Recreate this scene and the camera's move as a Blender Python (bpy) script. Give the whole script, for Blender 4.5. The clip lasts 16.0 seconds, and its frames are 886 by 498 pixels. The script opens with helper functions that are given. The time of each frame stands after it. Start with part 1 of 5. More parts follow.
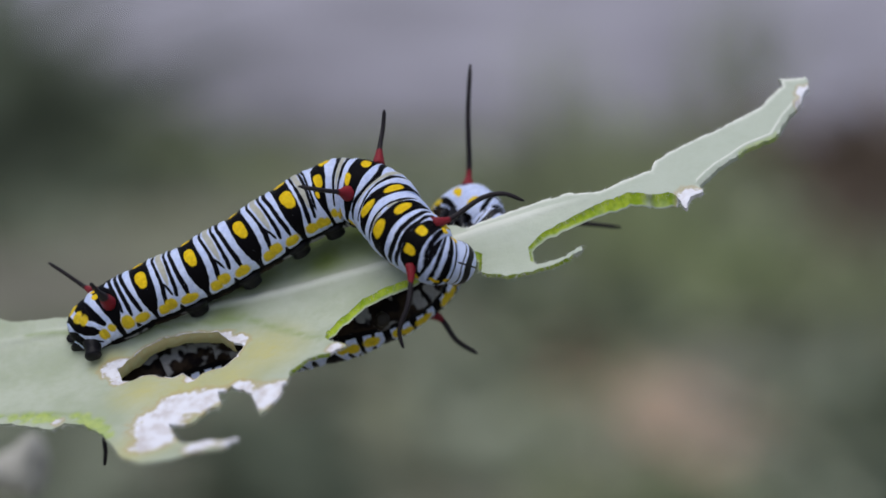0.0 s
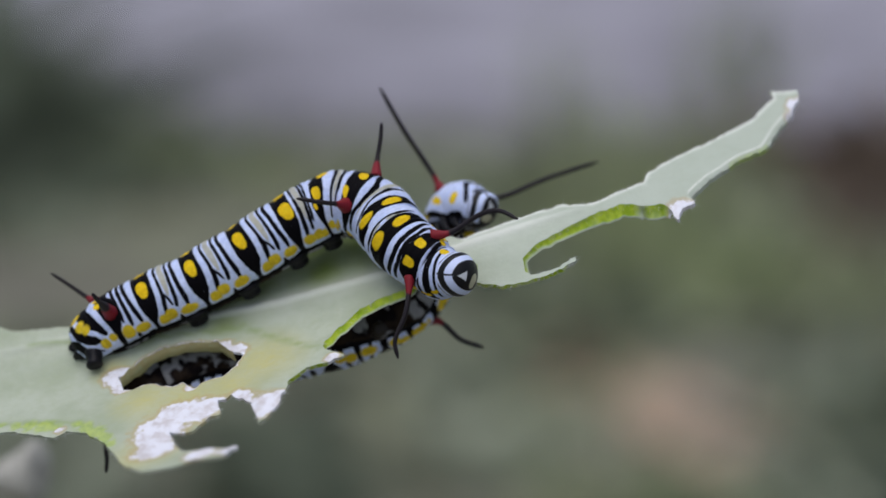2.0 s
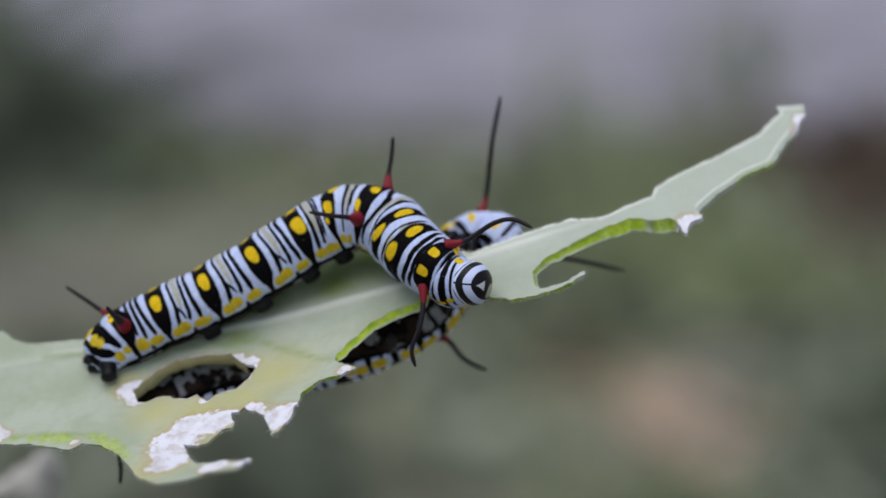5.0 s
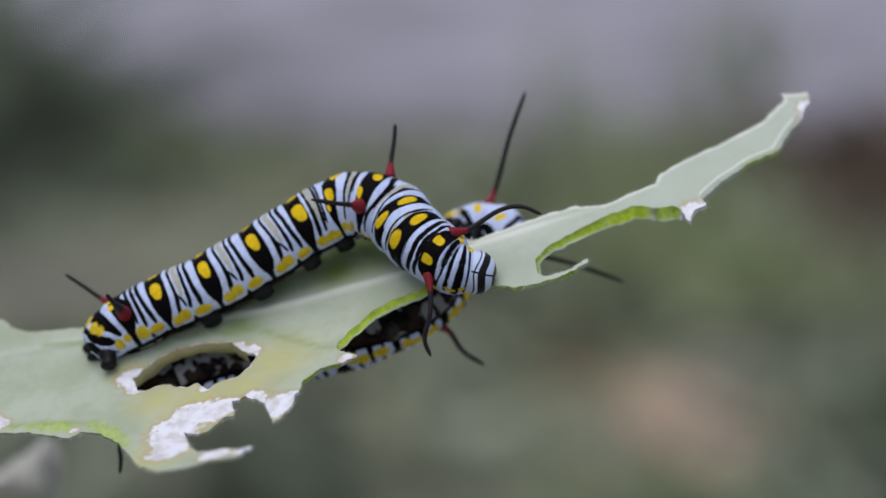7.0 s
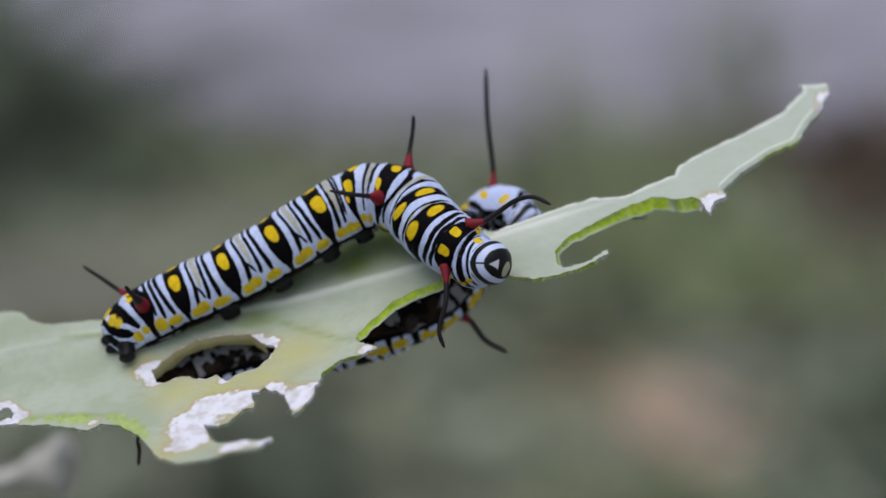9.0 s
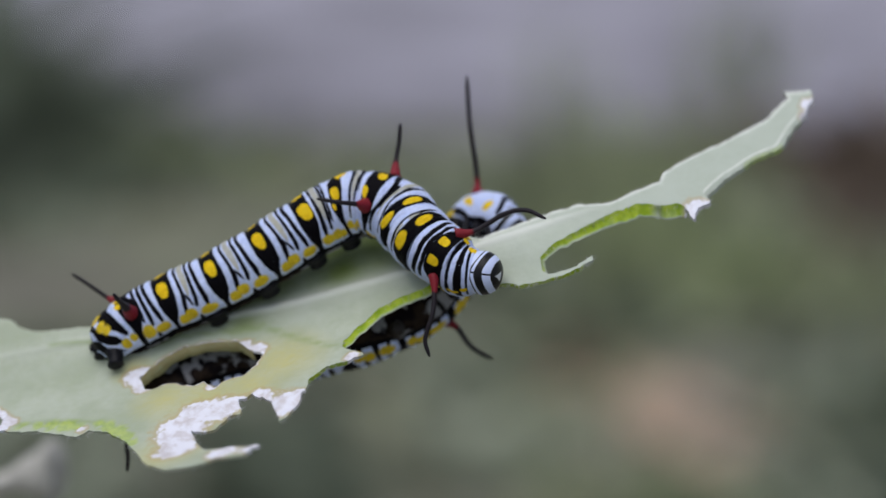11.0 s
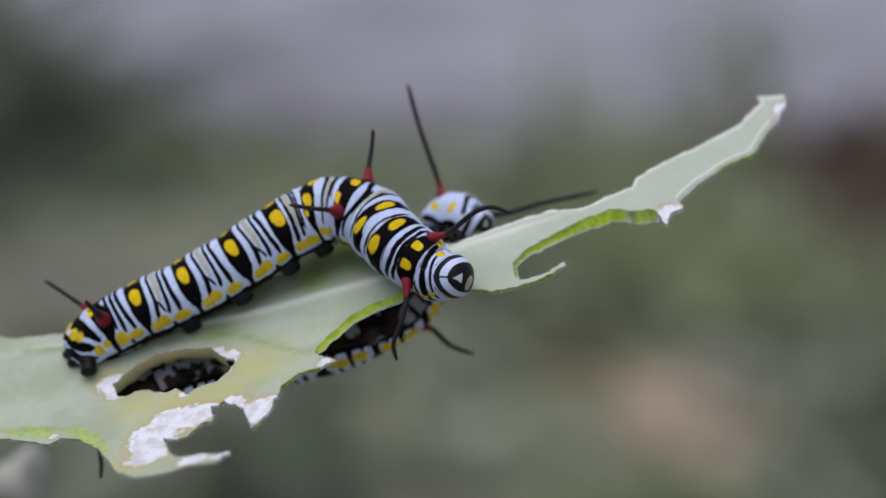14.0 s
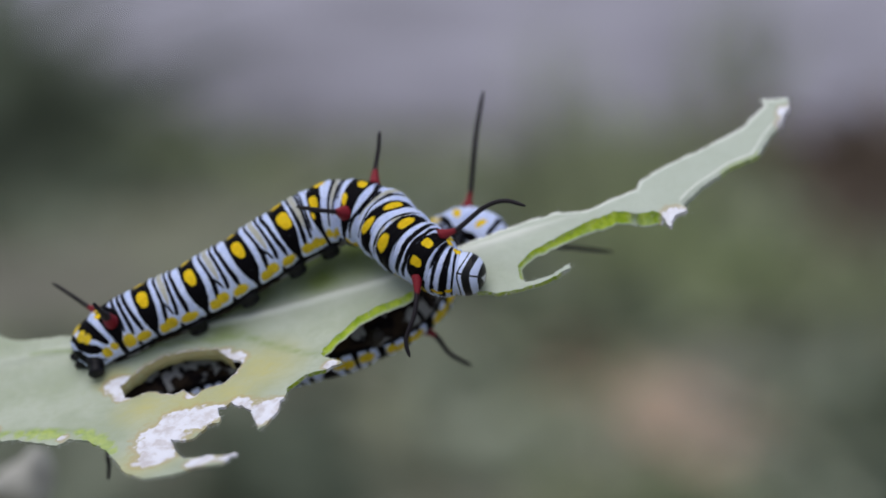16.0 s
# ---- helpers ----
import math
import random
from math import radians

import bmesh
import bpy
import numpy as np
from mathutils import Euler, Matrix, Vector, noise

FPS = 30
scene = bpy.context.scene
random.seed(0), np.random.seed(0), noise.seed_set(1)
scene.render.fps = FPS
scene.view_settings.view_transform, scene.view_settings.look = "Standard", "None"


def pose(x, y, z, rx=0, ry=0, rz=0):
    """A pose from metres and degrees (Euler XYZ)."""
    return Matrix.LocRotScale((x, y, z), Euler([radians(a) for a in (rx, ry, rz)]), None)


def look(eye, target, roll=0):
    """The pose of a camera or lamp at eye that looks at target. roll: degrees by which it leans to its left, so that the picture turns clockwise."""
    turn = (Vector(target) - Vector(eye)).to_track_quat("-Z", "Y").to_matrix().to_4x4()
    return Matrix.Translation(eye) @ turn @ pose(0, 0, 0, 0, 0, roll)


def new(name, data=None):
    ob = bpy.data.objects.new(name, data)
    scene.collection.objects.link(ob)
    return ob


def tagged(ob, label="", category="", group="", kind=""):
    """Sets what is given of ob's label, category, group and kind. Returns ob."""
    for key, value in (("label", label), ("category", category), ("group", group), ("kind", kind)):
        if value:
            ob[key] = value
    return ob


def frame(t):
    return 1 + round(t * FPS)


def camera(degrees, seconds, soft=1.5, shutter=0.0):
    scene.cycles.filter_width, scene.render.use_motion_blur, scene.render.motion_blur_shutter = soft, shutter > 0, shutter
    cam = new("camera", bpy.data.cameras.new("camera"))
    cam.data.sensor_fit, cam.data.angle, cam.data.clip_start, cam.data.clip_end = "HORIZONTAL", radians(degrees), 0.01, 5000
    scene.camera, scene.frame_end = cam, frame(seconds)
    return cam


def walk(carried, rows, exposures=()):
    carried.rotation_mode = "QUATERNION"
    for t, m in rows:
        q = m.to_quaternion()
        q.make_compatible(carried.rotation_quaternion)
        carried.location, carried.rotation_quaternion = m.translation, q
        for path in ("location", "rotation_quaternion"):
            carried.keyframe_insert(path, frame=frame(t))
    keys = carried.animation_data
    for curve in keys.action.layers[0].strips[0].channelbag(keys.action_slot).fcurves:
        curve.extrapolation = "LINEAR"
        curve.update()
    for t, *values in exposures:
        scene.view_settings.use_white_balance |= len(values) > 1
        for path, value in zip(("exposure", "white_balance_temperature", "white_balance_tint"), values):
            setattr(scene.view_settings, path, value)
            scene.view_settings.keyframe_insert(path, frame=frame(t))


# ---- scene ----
from mathutils.geometry import delaunay_2d_cdt

MM = 0.001
EYE = Vector((0.0, 0.0, 0.60))
TILT = 14.0
FOCUS = 0.221

cam = camera(20, 16.0, soft=1.6)
STAND = pose(*EYE, 90 - TILT, 0, 0)
walk(cam, [(0.0, STAND), (16.0, STAND)])
cam.data.dof.use_dof = True
cam.data.dof.focus_distance = 0.2155
cam.data.dof.aperture_blades = 0
# entrance pupil of 7.5 mm
cam.data.dof.aperture_fstop = cam.data.lens / 7.5

# the working space round the leaf: x to the right, y away from the lens, z up the picture, in millimetres
STAGE = STAND @ pose(0, 0, -FOCUS, -90, 0, 0)

# ---- light ----
world = bpy.data.worlds.new("sky")
scene.world = world
world.use_nodes = True
wn = world.node_tree
sky = wn.nodes.new("ShaderNodeTexSky")
sky.sky_type = "NISHITA"
sky.sun_disc = False
sky.sun_elevation = radians(55)
sky.sun_rotation = radians(200)
veil = wn.nodes.new("ShaderNodeMix")
veil.data_type = "RGBA"
veil.inputs["Factor"].default_value = 0.55
wn.links.new(sky.outputs[0], veil.inputs["A"])
veil.inputs["B"].default_value = (2.6, 2.63, 3.0, 1)
wn.links.new(veil.outputs["Result"], wn.nodes["Background"].inputs[0])
wn.nodes["Background"].inputs[1].default_value = 0.120
sun = new("sun", bpy.data.lights.new("sun", "SUN"))
sun.data.energy = 1.9
sun.data.angle = radians(60)
sun.data.color = (1.0, 0.98, 0.975)
sun.matrix_world = look((-0.5, -0.2, 3.0), (0, 0.2, 0.5))
scene.view_settings.exposure = 0.0


# ---- materials ----
def nodes_of(name, rough=0.5, spec=0.4):
    m = bpy.data.materials.new(name)
    m.use_nodes = True
    b = m.node_tree.nodes["Principled BSDF"]
    b.inputs["Roughness"].default_value = rough
    b.inputs["Specular IOR Level"].default_value = spec
    return m, m.node_tree, b


class Net:
    """Short hand for building node trees."""

    def __init__(self, tree):
        self.t = tree

    def node(self, kind, **props):
        n = self.t.nodes.new(kind)
        for k, v in props.items():
            setattr(n, k, v)
        return n

    def put(self, socket, value):
        if isinstance(value, (int, float)):
            socket.default_value = value
        elif isinstance(value, tuple):
            socket.default_value = value if len(value) == 4 or socket.type == "VECTOR" else (*value, 1)
        else:
            self.t.links.new(value, socket)

    def math(self, op, a, b=0.0, c=0.0):
        n = self.node("ShaderNodeMath", operation=op)
        for s, v in zip(n.inputs, (a, b, c)):
            self.put(s, v)
        return n.outputs[0]

    def attr(self, name):
        return self.node("ShaderNodeAttribute", attribute_name=name).outputs["Fac"]

    def mix(self, f, a, b):
        n = self.node("ShaderNodeMix", data_type="RGBA")
        self.put(n.inputs["Factor"], f)
        self.put(n.inputs["A"], a)
        self.put(n.inputs["B"], b)
        return n.outputs["Result"]

    def coords(self, scale=1.0):
        c = self.node("ShaderNodeTexCoord").outputs["Object"]
        n = self.node("ShaderNodeVectorMath", operation="SCALE")
        self.put(n.inputs[0], c)
        n.inputs["Scale"].default_value = scale
        return n.outputs[0]

    def shifted(self, scale):
        """Object coordinates, moved by a random amount for each object."""
        n = self.node("ShaderNodeVectorMath", operation="ADD")
        self.put(n.inputs[0], self.coords(scale))
        r = self.math("MULTIPLY", self.node("ShaderNodeObjectInfo").outputs["Random"], 90.0)
        self.put(n.inputs[1], r)
        return n.outputs[0]

    def noise(self, vec, scale=1.0, detail=3.0, rough=0.55):
        n = self.node("ShaderNodeTexNoise")
        self.put(n.inputs["Vector"], vec)
        n.inputs["Scale"].default_value = scale
        n.inputs["Detail"].default_value = detail
        n.inputs["Roughness"].default_value = rough
        return n.outputs["Fac"]

    def ramp(self, f, stops, mode="LINEAR"):
        n = self.node("ShaderNodeValToRGB")
        r = n.color_ramp
        r.interpolation = mode
        while len(r.elements) < len(stops):
            r.elements.new(1.0)
        for e, (p, col) in zip(r.elements, stops):
            e.position, e.color = p, (*col, 1)
        self.put(n.inputs[0], f)
        return n.outputs[0]

    def step(self, f, lo, hi):
        n = self.node("ShaderNodeMapRange", interpolation_type="SMOOTHSTEP")
        self.put(n.inputs["Value"], f)
        n.inputs["From Min"].default_value = lo
        n.inputs["From Max"].default_value = hi
        return n.outputs[0]

    def bump(self, height, strength, dist):
        n = self.node("ShaderNodeBump")
        self.put(n.inputs["Height"], height)
        n.inputs["Strength"].default_value = strength
        n.inputs["Distance"].default_value = dist
        return n.outputs[0]

    def ellipse(self, s, a, s0, a0, rs, ra):
        u = self.math("DIVIDE", self.math("SUBTRACT", s, s0), rs)
        v = self.math("DIVIDE", self.math("SUBTRACT", a, a0), ra)
        return self.math("ADD", self.math("MULTIPLY", u, u), self.math("MULTIPLY", v, v))


BLACK = (0.004, 0.0035, 0.005)
WHITE = (0.65, 0.73, 1.0)
DULL = (0.47, 0.46, 0.38)
YELLOW = (0.86, 0.60, 0.02)


SKIN_FIELDS = ("dark", "dull", "spot", "patch", "flank")


def body_skin(name):
    """Caterpillar skin. The attributes hold, in millimetres, how far inside a marking a place lies: dark bands, dull stripes,
    yellow spots on the back, yellow patches on the flank, and the way past the pale flank margin towards the belly."""
    m, tree, b = nodes_of(name, 0.5, 0.04)
    g = Net(tree)
    co = g.shifted(1000)
    wob = g.math("MULTIPLY", g.math("SUBTRACT", g.noise(co, 1.6, 2), 0.5), 0.16)
    wob = g.math("ADD", wob, g.math("MULTIPLY", g.math("SUBTRACT", g.noise(co, 5.5, 2), 0.5), 0.06))
    blot = g.noise(co, 0.9, 3)
    pale = g.mix(g.step(blot, 0.38, 0.66), WHITE, (0.56, 0.65, 0.95))

    def inside(field, soft=0.05, share=1.0):
        return g.step(g.math("ADD", g.attr(field), g.math("MULTIPLY", wob, share)), -soft, soft)
    col = g.mix(g.math("MULTIPLY", inside("dull", 0.10), g.math("ADD", 0.70, g.math("MULTIPLY", blot, 0.5))), pale, DULL)
    col = g.mix(inside("dark", 0.045), col, BLACK)
    gold = g.mix(g.step(g.noise(co, 2.2, 3), 0.35, 0.65), (0.80, 0.52, 0.012), YELLOW)
    col = g.mix(inside("patch", 0.09, 1.4), col, g.mix(g.step(blot, 0.3, 0.7), (0.66, 0.47, 0.03), (0.82, 0.60, 0.035)))
    col = g.mix(inside("spot", 0.045, 0.6), col, gold)
    flank = g.math("ADD", g.attr("flank"), wob)
    col = g.mix(g.step(flank, -0.04, 0.06), col, BLACK)
    pin = g.math("MULTIPLY", g.step(g.noise(co, 5.5, 1), 0.76, 0.80), g.step(g.attr("dark"), 0.10, 0.2))
    col = g.mix(g.math("MULTIPLY", pin, 0.6), col, (0.45, 0.47, 0.56))
    fle = g.step(g.noise(co, 0.75, 1), 0.53, 0.62)
    dusk = g.mix(g.step(g.noise(co, 0.6, 2), 0.4, 0.6), (0.007, 0.005, 0.006), (0.030, 0.020, 0.014))
    belly = g.mix(g.math("MULTIPLY", fle, 0.8), dusk, (0.34, 0.34, 0.36))
    col = g.mix(g.step(flank, 0.45, 0.65), col, belly)
    mott = g.mix(g.step(g.noise(co, 3.2, 3), 0.35, 0.7), (0.88, 0.88, 0.89), (1.04, 1.04, 1.03))
    mul = g.node("ShaderNodeMix", data_type="RGBA", blend_type="MULTIPLY")
    mul.inputs["Factor"].default_value = 1.0
    g.put(mul.inputs["A"], col)
    g.put(mul.inputs["B"], mott)
    g.put(b.inputs["Base Color"], mul.outputs["Result"])
    fine = g.noise(co, 9, 3)
    g.put(b.inputs["Roughness"], g.math("ADD", 0.36, g.math("MULTIPLY", fine, 0.28)))
    fold = g.math("ADD", g.noise(co, 4, 3), g.math("MULTIPLY", g.noise(co, 16, 2), 0.4))
    g.put(b.inputs["Normal"], g.bump(fold, 0.4, 0.00012))
    return m


class Markings:
    """Where the bands, stripes and spots of one body lie. Places are (way along the body in segments, way round from the
    back line at 0 to the belly line at 1); half widths and radii are in millimetres."""

    def __init__(self):
        self.strokes = {"dark": [], "dull": []}
        self.rounds = {"spot": [], "patch": []}

    def band(self, at, *knots, field="dark", stretch=1.0, side=0):
        self.strokes[field].append((side, [(at + s * stretch, a, w) for s, a, w in knots]))

    def dot(self, s, a, along, across, field="spot", side=0):
        self.rounds[field].append((side, s, a, along, across))

    def fields(self, S, A, flanks, way, girth):
        """All fields for arrays of places; flanks is 1 or -1 for the two sides of the body, way maps segments to millimetres."""
        X, Y = np.interp(S, way[0], way[1]), A * girth
        out = {}
        for field, strokes in self.strokes.items():
            best = np.full(S.shape, -1.0)
            for side, knots in strokes:
                here = np.full(S.shape, -1.0)
                p = [(float(np.interp(s, way[0], way[1])), a * girth, w) for s, a, w in knots]
                for (x0, y0, w0), (x1, y1, w1) in zip(p, p[1:]):
                    dx, dy = x1 - x0, y1 - y0
                    f = np.clip(((X - x0) * dx + (Y - y0) * dy) / (dx * dx + dy * dy), 0, 1)
                    here = np.maximum(here, w0 + (w1 - w0) * f - np.hypot(X - x0 - f * dx, Y - y0 - f * dy))
                best = np.maximum(best, np.where(flanks * side >= 0, here, -1.0))
            out[field] = best + (0.045 if field == "dark" else 0.0)
        for field, rounds in self.rounds.items():
            best = np.full(S.shape, -1.0)
            grow = 1.12 if field == "patch" else 1.0
            for side, s, a, along, across in rounds:
                along, across = along * grow, across * grow
                u = (X - float(np.interp(s, way[0], way[1]))) / along
                v = (Y - a * girth) / across
                k = (np.abs(u) ** 2.4 + np.abs(v) ** 2.4) ** (1 / 2.4)
                best = np.maximum(best, np.where(flanks * side >= 0, (1 - k) * min(along, across), -1.0))
            out[field] = np.maximum(best, -1.0)
        return out


def hind_markings(m, patch=0.575):
    """Tail end and the ring of the hind tentacles, shared by both."""
    m.band(0, (0.0, 0.0, 0.5), (0.25, 0.2, 0.35), (0.26, 0.5, 0.3), (0.2, 0.9, 0.3))
    m.band(0, (0.52, 0.0, 0.18), (0.50, 0.15, 0.32), (0.61, 0.29, 0.40), (0.78, 0.39, 0.34), (0.90, 0.44, 0.16))
    m.band(0, (0.90, 0.0, 0.36), (0.95, 0.08, 0.42), (1.01, 0.20, 0.44), (1.10, 0.33, 0.34), (1.15, 0.40, 0.18))
    m.band(0, (0.60, 0.50, 0.06), (0.74, 0.57, 0.08))
    m.dot(0.72, 0.10, 0.36, 0.50, "patch")
    m.dot(0.80, 0.20, 0.32, 0.40, "patch")
    m.dot(1.00, 0.51, 0.50, 0.52, "patch")
    m.dot(1.25, 0.49, 0.34, 0.36, "patch")
    m.band(1, (0.36, 0.0, 0.50), (0.40, 0.10, 0.68), (0.45, 0.22, 0.80), (0.455, 0.30, 0.70), (0.44, 0.38, 0.50), (0.40, 0.46, 0.32), (0.40, 0.52, 0.25), (0.38, 0.70, 0.20))
    m.dot(1.27, 0.062, 0.33, 0.35)
    m.band(1, (0.60, 0.0, 0.10), (0.61, 0.14, 0.14), (0.62, 0.30, 0.10), (0.60, 0.40, 0.06))
    m.band(1, (0.71, 0.0, 0.10), (0.73, 0.2, 0.12), (0.745, 0.38, 0.14), (0.73, 0.47, 0.08))
    m.band(1, (0.82, 0.0, 0.10), (0.85, 0.2, 0.14), (0.90, 0.40, 0.16), (0.92, 0.48, 0.09))
    m.dot(1.59, patch - 0.05, 0.48, 0.62, "patch")
    m.dot(1.88, patch - 0.015, 0.60, 0.44, "patch")
    m.band(1, (0.74, 0.58, 0.05), (0.74, 0.66, 0.16))


def ring_markings(m, i, x=1.0, patch=0.565, spot=True):
    """One ring of the middle body: a black saddle with a yellow spot, then pale and dull stripes, and patches on the flank."""
    m.band(i, (0.17, 0.0, 0.74), (0.175, 0.10, 0.80), (0.18, 0.22, 0.82), (0.18, 0.32, 0.80), (0.175, 0.42, 0.66), (0.165, 0.49, 0.46), (0.16, 0.55, 0.24), (0.15, 0.61, 0.15), (0.15, 0.75, 0.18))
    if spot:
        m.dot(i + 0.168, 0.150, 0.50, 0.70)
        m.dot(i + 0.178, 0.185, 0.44, 0.74)
    m.band(i, (0.455, 0, 0.075), (0.48, 0.13, 0.085), (0.50, 0.25, 0.11), (0.495, 0.35, 0.15), (0.465, 0.44, 0.17), (0.43, 0.52, 0.10), stretch=x)
    m.band(i, (0.53, 0.31, 0.03), (0.575, 0.37, 0.06), (0.61, 0.45, 0.04), stretch=x)
    m.band(i, (0.685, 0, 0.08), (0.705, 0.13, 0.10), (0.71, 0.28, 0.12), (0.705, 0.40, 0.14), (0.675, 0.475, 0.09), stretch=x)
    m.band(i, (0.80, 0, 0.12), (0.825, 0.13, 0.14), (0.845, 0.30, 0.15), (0.865, 0.42, 0.18), (0.865, 0.505, 0.11), stretch=x)
    m.band(i, (0.57, 0, 0.26), (0.60, 0.13, 0.28), (0.61, 0.27, 0.21), (0.60, 0.34, 0.08), field="dull", stretch=x)
    m.dot(i + 0.345 * x, patch + 0.014, 0.44, 0.50, "patch")
    m.dot(i + 0.515 * x, patch - 0.018, 0.46, 0.48, "patch")
    m.dot(i + 0.845 * x, patch + 0.012, 0.66, 0.46, "patch")
    m.band(i, (0.665, patch + 0.03, 0.04), (0.665, patch + 0.075, 0.12), (0.66, patch + 0.13, 0.25), stretch=x)


def bend_markings(m):
    """The two rings at the start of the bend, whose bands slant across the back."""
    m.band(5, (0.13, 0.0, 0.62), (0.135, 0.10, 0.66), (0.13, 0.22, 0.66), (0.11, 0.32, 0.62), (0.09, 0.42, 0.48), (0.08, 0.50, 0.32), (0.08, 0.58, 0.16), (0.08, 0.75, 0.18))
    m.dot(5.168, 0.150, 0.50, 0.70)
    m.dot(5.178, 0.185, 0.44, 0.74)
    m.band(5, (0.42, 0.0, 0.07), (0.42, 0.15, 0.09), (0.405, 0.30, 0.14), (0.35, 0.44, 0.15), (0.32, 0.50, 0.08))
    m.band(5, (0.52, 0.0, 0.26), (0.53, 0.18, 0.28), (0.48, 0.34, 0.12), field="dull")
    m.band(5, (0.65, 0.0, 0.08), (0.62, 0.20, 0.09), (0.54, 0.38, 0.12), (0.50, 0.46, 0.07))
    m.band(5, (0.74, 0.0, 0.06), (0.70, 0.20, 0.07), (0.62, 0.40, 0.06))
    m.band(6, (0.12, 0.0, 0.56), (0.07, 0.14, 0.62), (-0.07, 0.28, 0.56), (-0.08, 0.42, 0.36), (-0.04, 0.52, 0.20), (-0.02, 0.74, 0.17), side=1)
    m.band(6, (0.12, 0.0, 0.56), (0.28, 0.10, 0.54), (0.40, 0.25, 0.50), (0.45, 0.45, 0.26), side=-1)
    m.dot(6.03, 0.150, 0.38, 0.64, side=1)
    m.dot(5.86, 0.285, 0.24, 0.30, side=1)
    m.dot(6.36, 0.09, 0.40, 0.56, side=-1)
    m.band(6, (0.78, 0.0, 0.09), (0.74, 0.13, 0.10), (0.62, 0.29, 0.14), (0.34, 0.45, 0.10))
    m.band(6, (0.88, 0.0, 0.16), (0.86, 0.18, 0.16), (0.76, 0.32, 0.10), field="dull")
    m.band(6, (0.99, 0.0, 0.06), (0.97, 0.2, 0.07), (0.86, 0.38, 0.08))
    m.dot(5.32, 0.560, 0.46, 0.44, "patch")
    m.dot(5.58, 0.555, 0.50, 0.44, "patch")
    m.dot(5.78, 0.58, 0.40, 0.40, "patch")
    m.dot(6.20, 0.53, 0.34, 0.36, "patch")
    m.dot(6.52, 0.58, 0.46, 0.40, "patch")
    m.dot(6.98, 0.585, 0.40, 0.38, "patch")


def middle_markings(m):
    """The ring that carries the middle tentacles and the two short ones before it."""
    # ring of the middle tentacles
    m.band(7, (0.48, 0.0, 0.70), (0.46, 0.12, 0.74), (0.46, 0.26, 0.74), (0.46, 0.38, 0.46), (0.42, 0.50, 0.2), (0.40, 0.74, 0.15))
    m.dot(7.28, 0.175, 0.32, 0.52, side=1)
    m.dot(7.52, 0.115, 0.36, 0.56, side=-1)
    m.band(8, (0.04, 0.0, 0.12), (0.0, 0.12, 0.15), (-0.14, 0.23, 0.17), (-0.24, 0.36, 0.15), (-0.26, 0.48, 0.08))
    m.band(8, (0.14, 0.0, 0.16), (0.13, 0.13, 0.16), (0.24, 0.25, 0.12), field="dull", side=1)
    m.band(8, (0.14, 0.0, 0.16), (0.14, 0.2, 0.16), (0.12, 0.35, 0.12), field="dull", side=-1)
    m.band(8, (0.27, 0.0, 0.05), (0.32, 0.08, 0.06), (0.44, 0.15, 0.07), (0.62, 0.25, 0.06), (0.74, 0.36, 0.05), side=1)
    m.band(8, (0.27, 0.0, 0.05), (0.23, 0.17, 0.07), (0.28, 0.35, 0.05), side=-1)
    m.dot(7.60, 0.585, 0.40, 0.38, "patch")
    m.dot(7.95, 0.585, 0.46, 0.38, "patch")
    m.band(8, (0.67, 0.0, 0.48), (0.70, 0.08, 0.52), (0.77, 0.15, 0.54), (0.90, 0.23, 0.48), (1.03, 0.36, 0.28), (1.10, 0.46, 0.14), (1.12, 0.7, 0.12), side=1)
    m.band(8, (0.67, 0.0, 0.48), (0.66, 0.13, 0.52), (0.72, 0.25, 0.48), (0.80, 0.40, 0.24), (0.84, 0.6, 0.12), side=-1)
    m.dot(8.79, 0.170, 0.31, 0.84, side=1)
    m.dot(8.66, 0.145, 0.33, 0.84, side=-1)
    m.band(9, (0.31, 0.0, 0.06), (0.34, 0.10, 0.08), (0.42, 0.20, 0.09), (0.48, 0.36, 0.05))
    m.band(9, (0.42, 0.05, 0.12), (0.48, 0.25, 0.12), field="dull")
    m.band(9, (0.77, 0.0, 0.60), (0.76, 0.14, 0.64), (0.80, 0.28, 0.54), (0.90, 0.40, 0.28), (0.96, 0.50, 0.16), (0.98, 0.7, 0.12))
    m.dot(9.70, 0.155, 0.38, 0.80, side=1)
    m.dot(9.77, 0.165, 0.38, 0.80, side=-1)
    m.dot(8.75, 0.60, 0.5, 0.34, "patch")
    m.dot(9.45, 0.585, 0.5, 0.38, "patch")


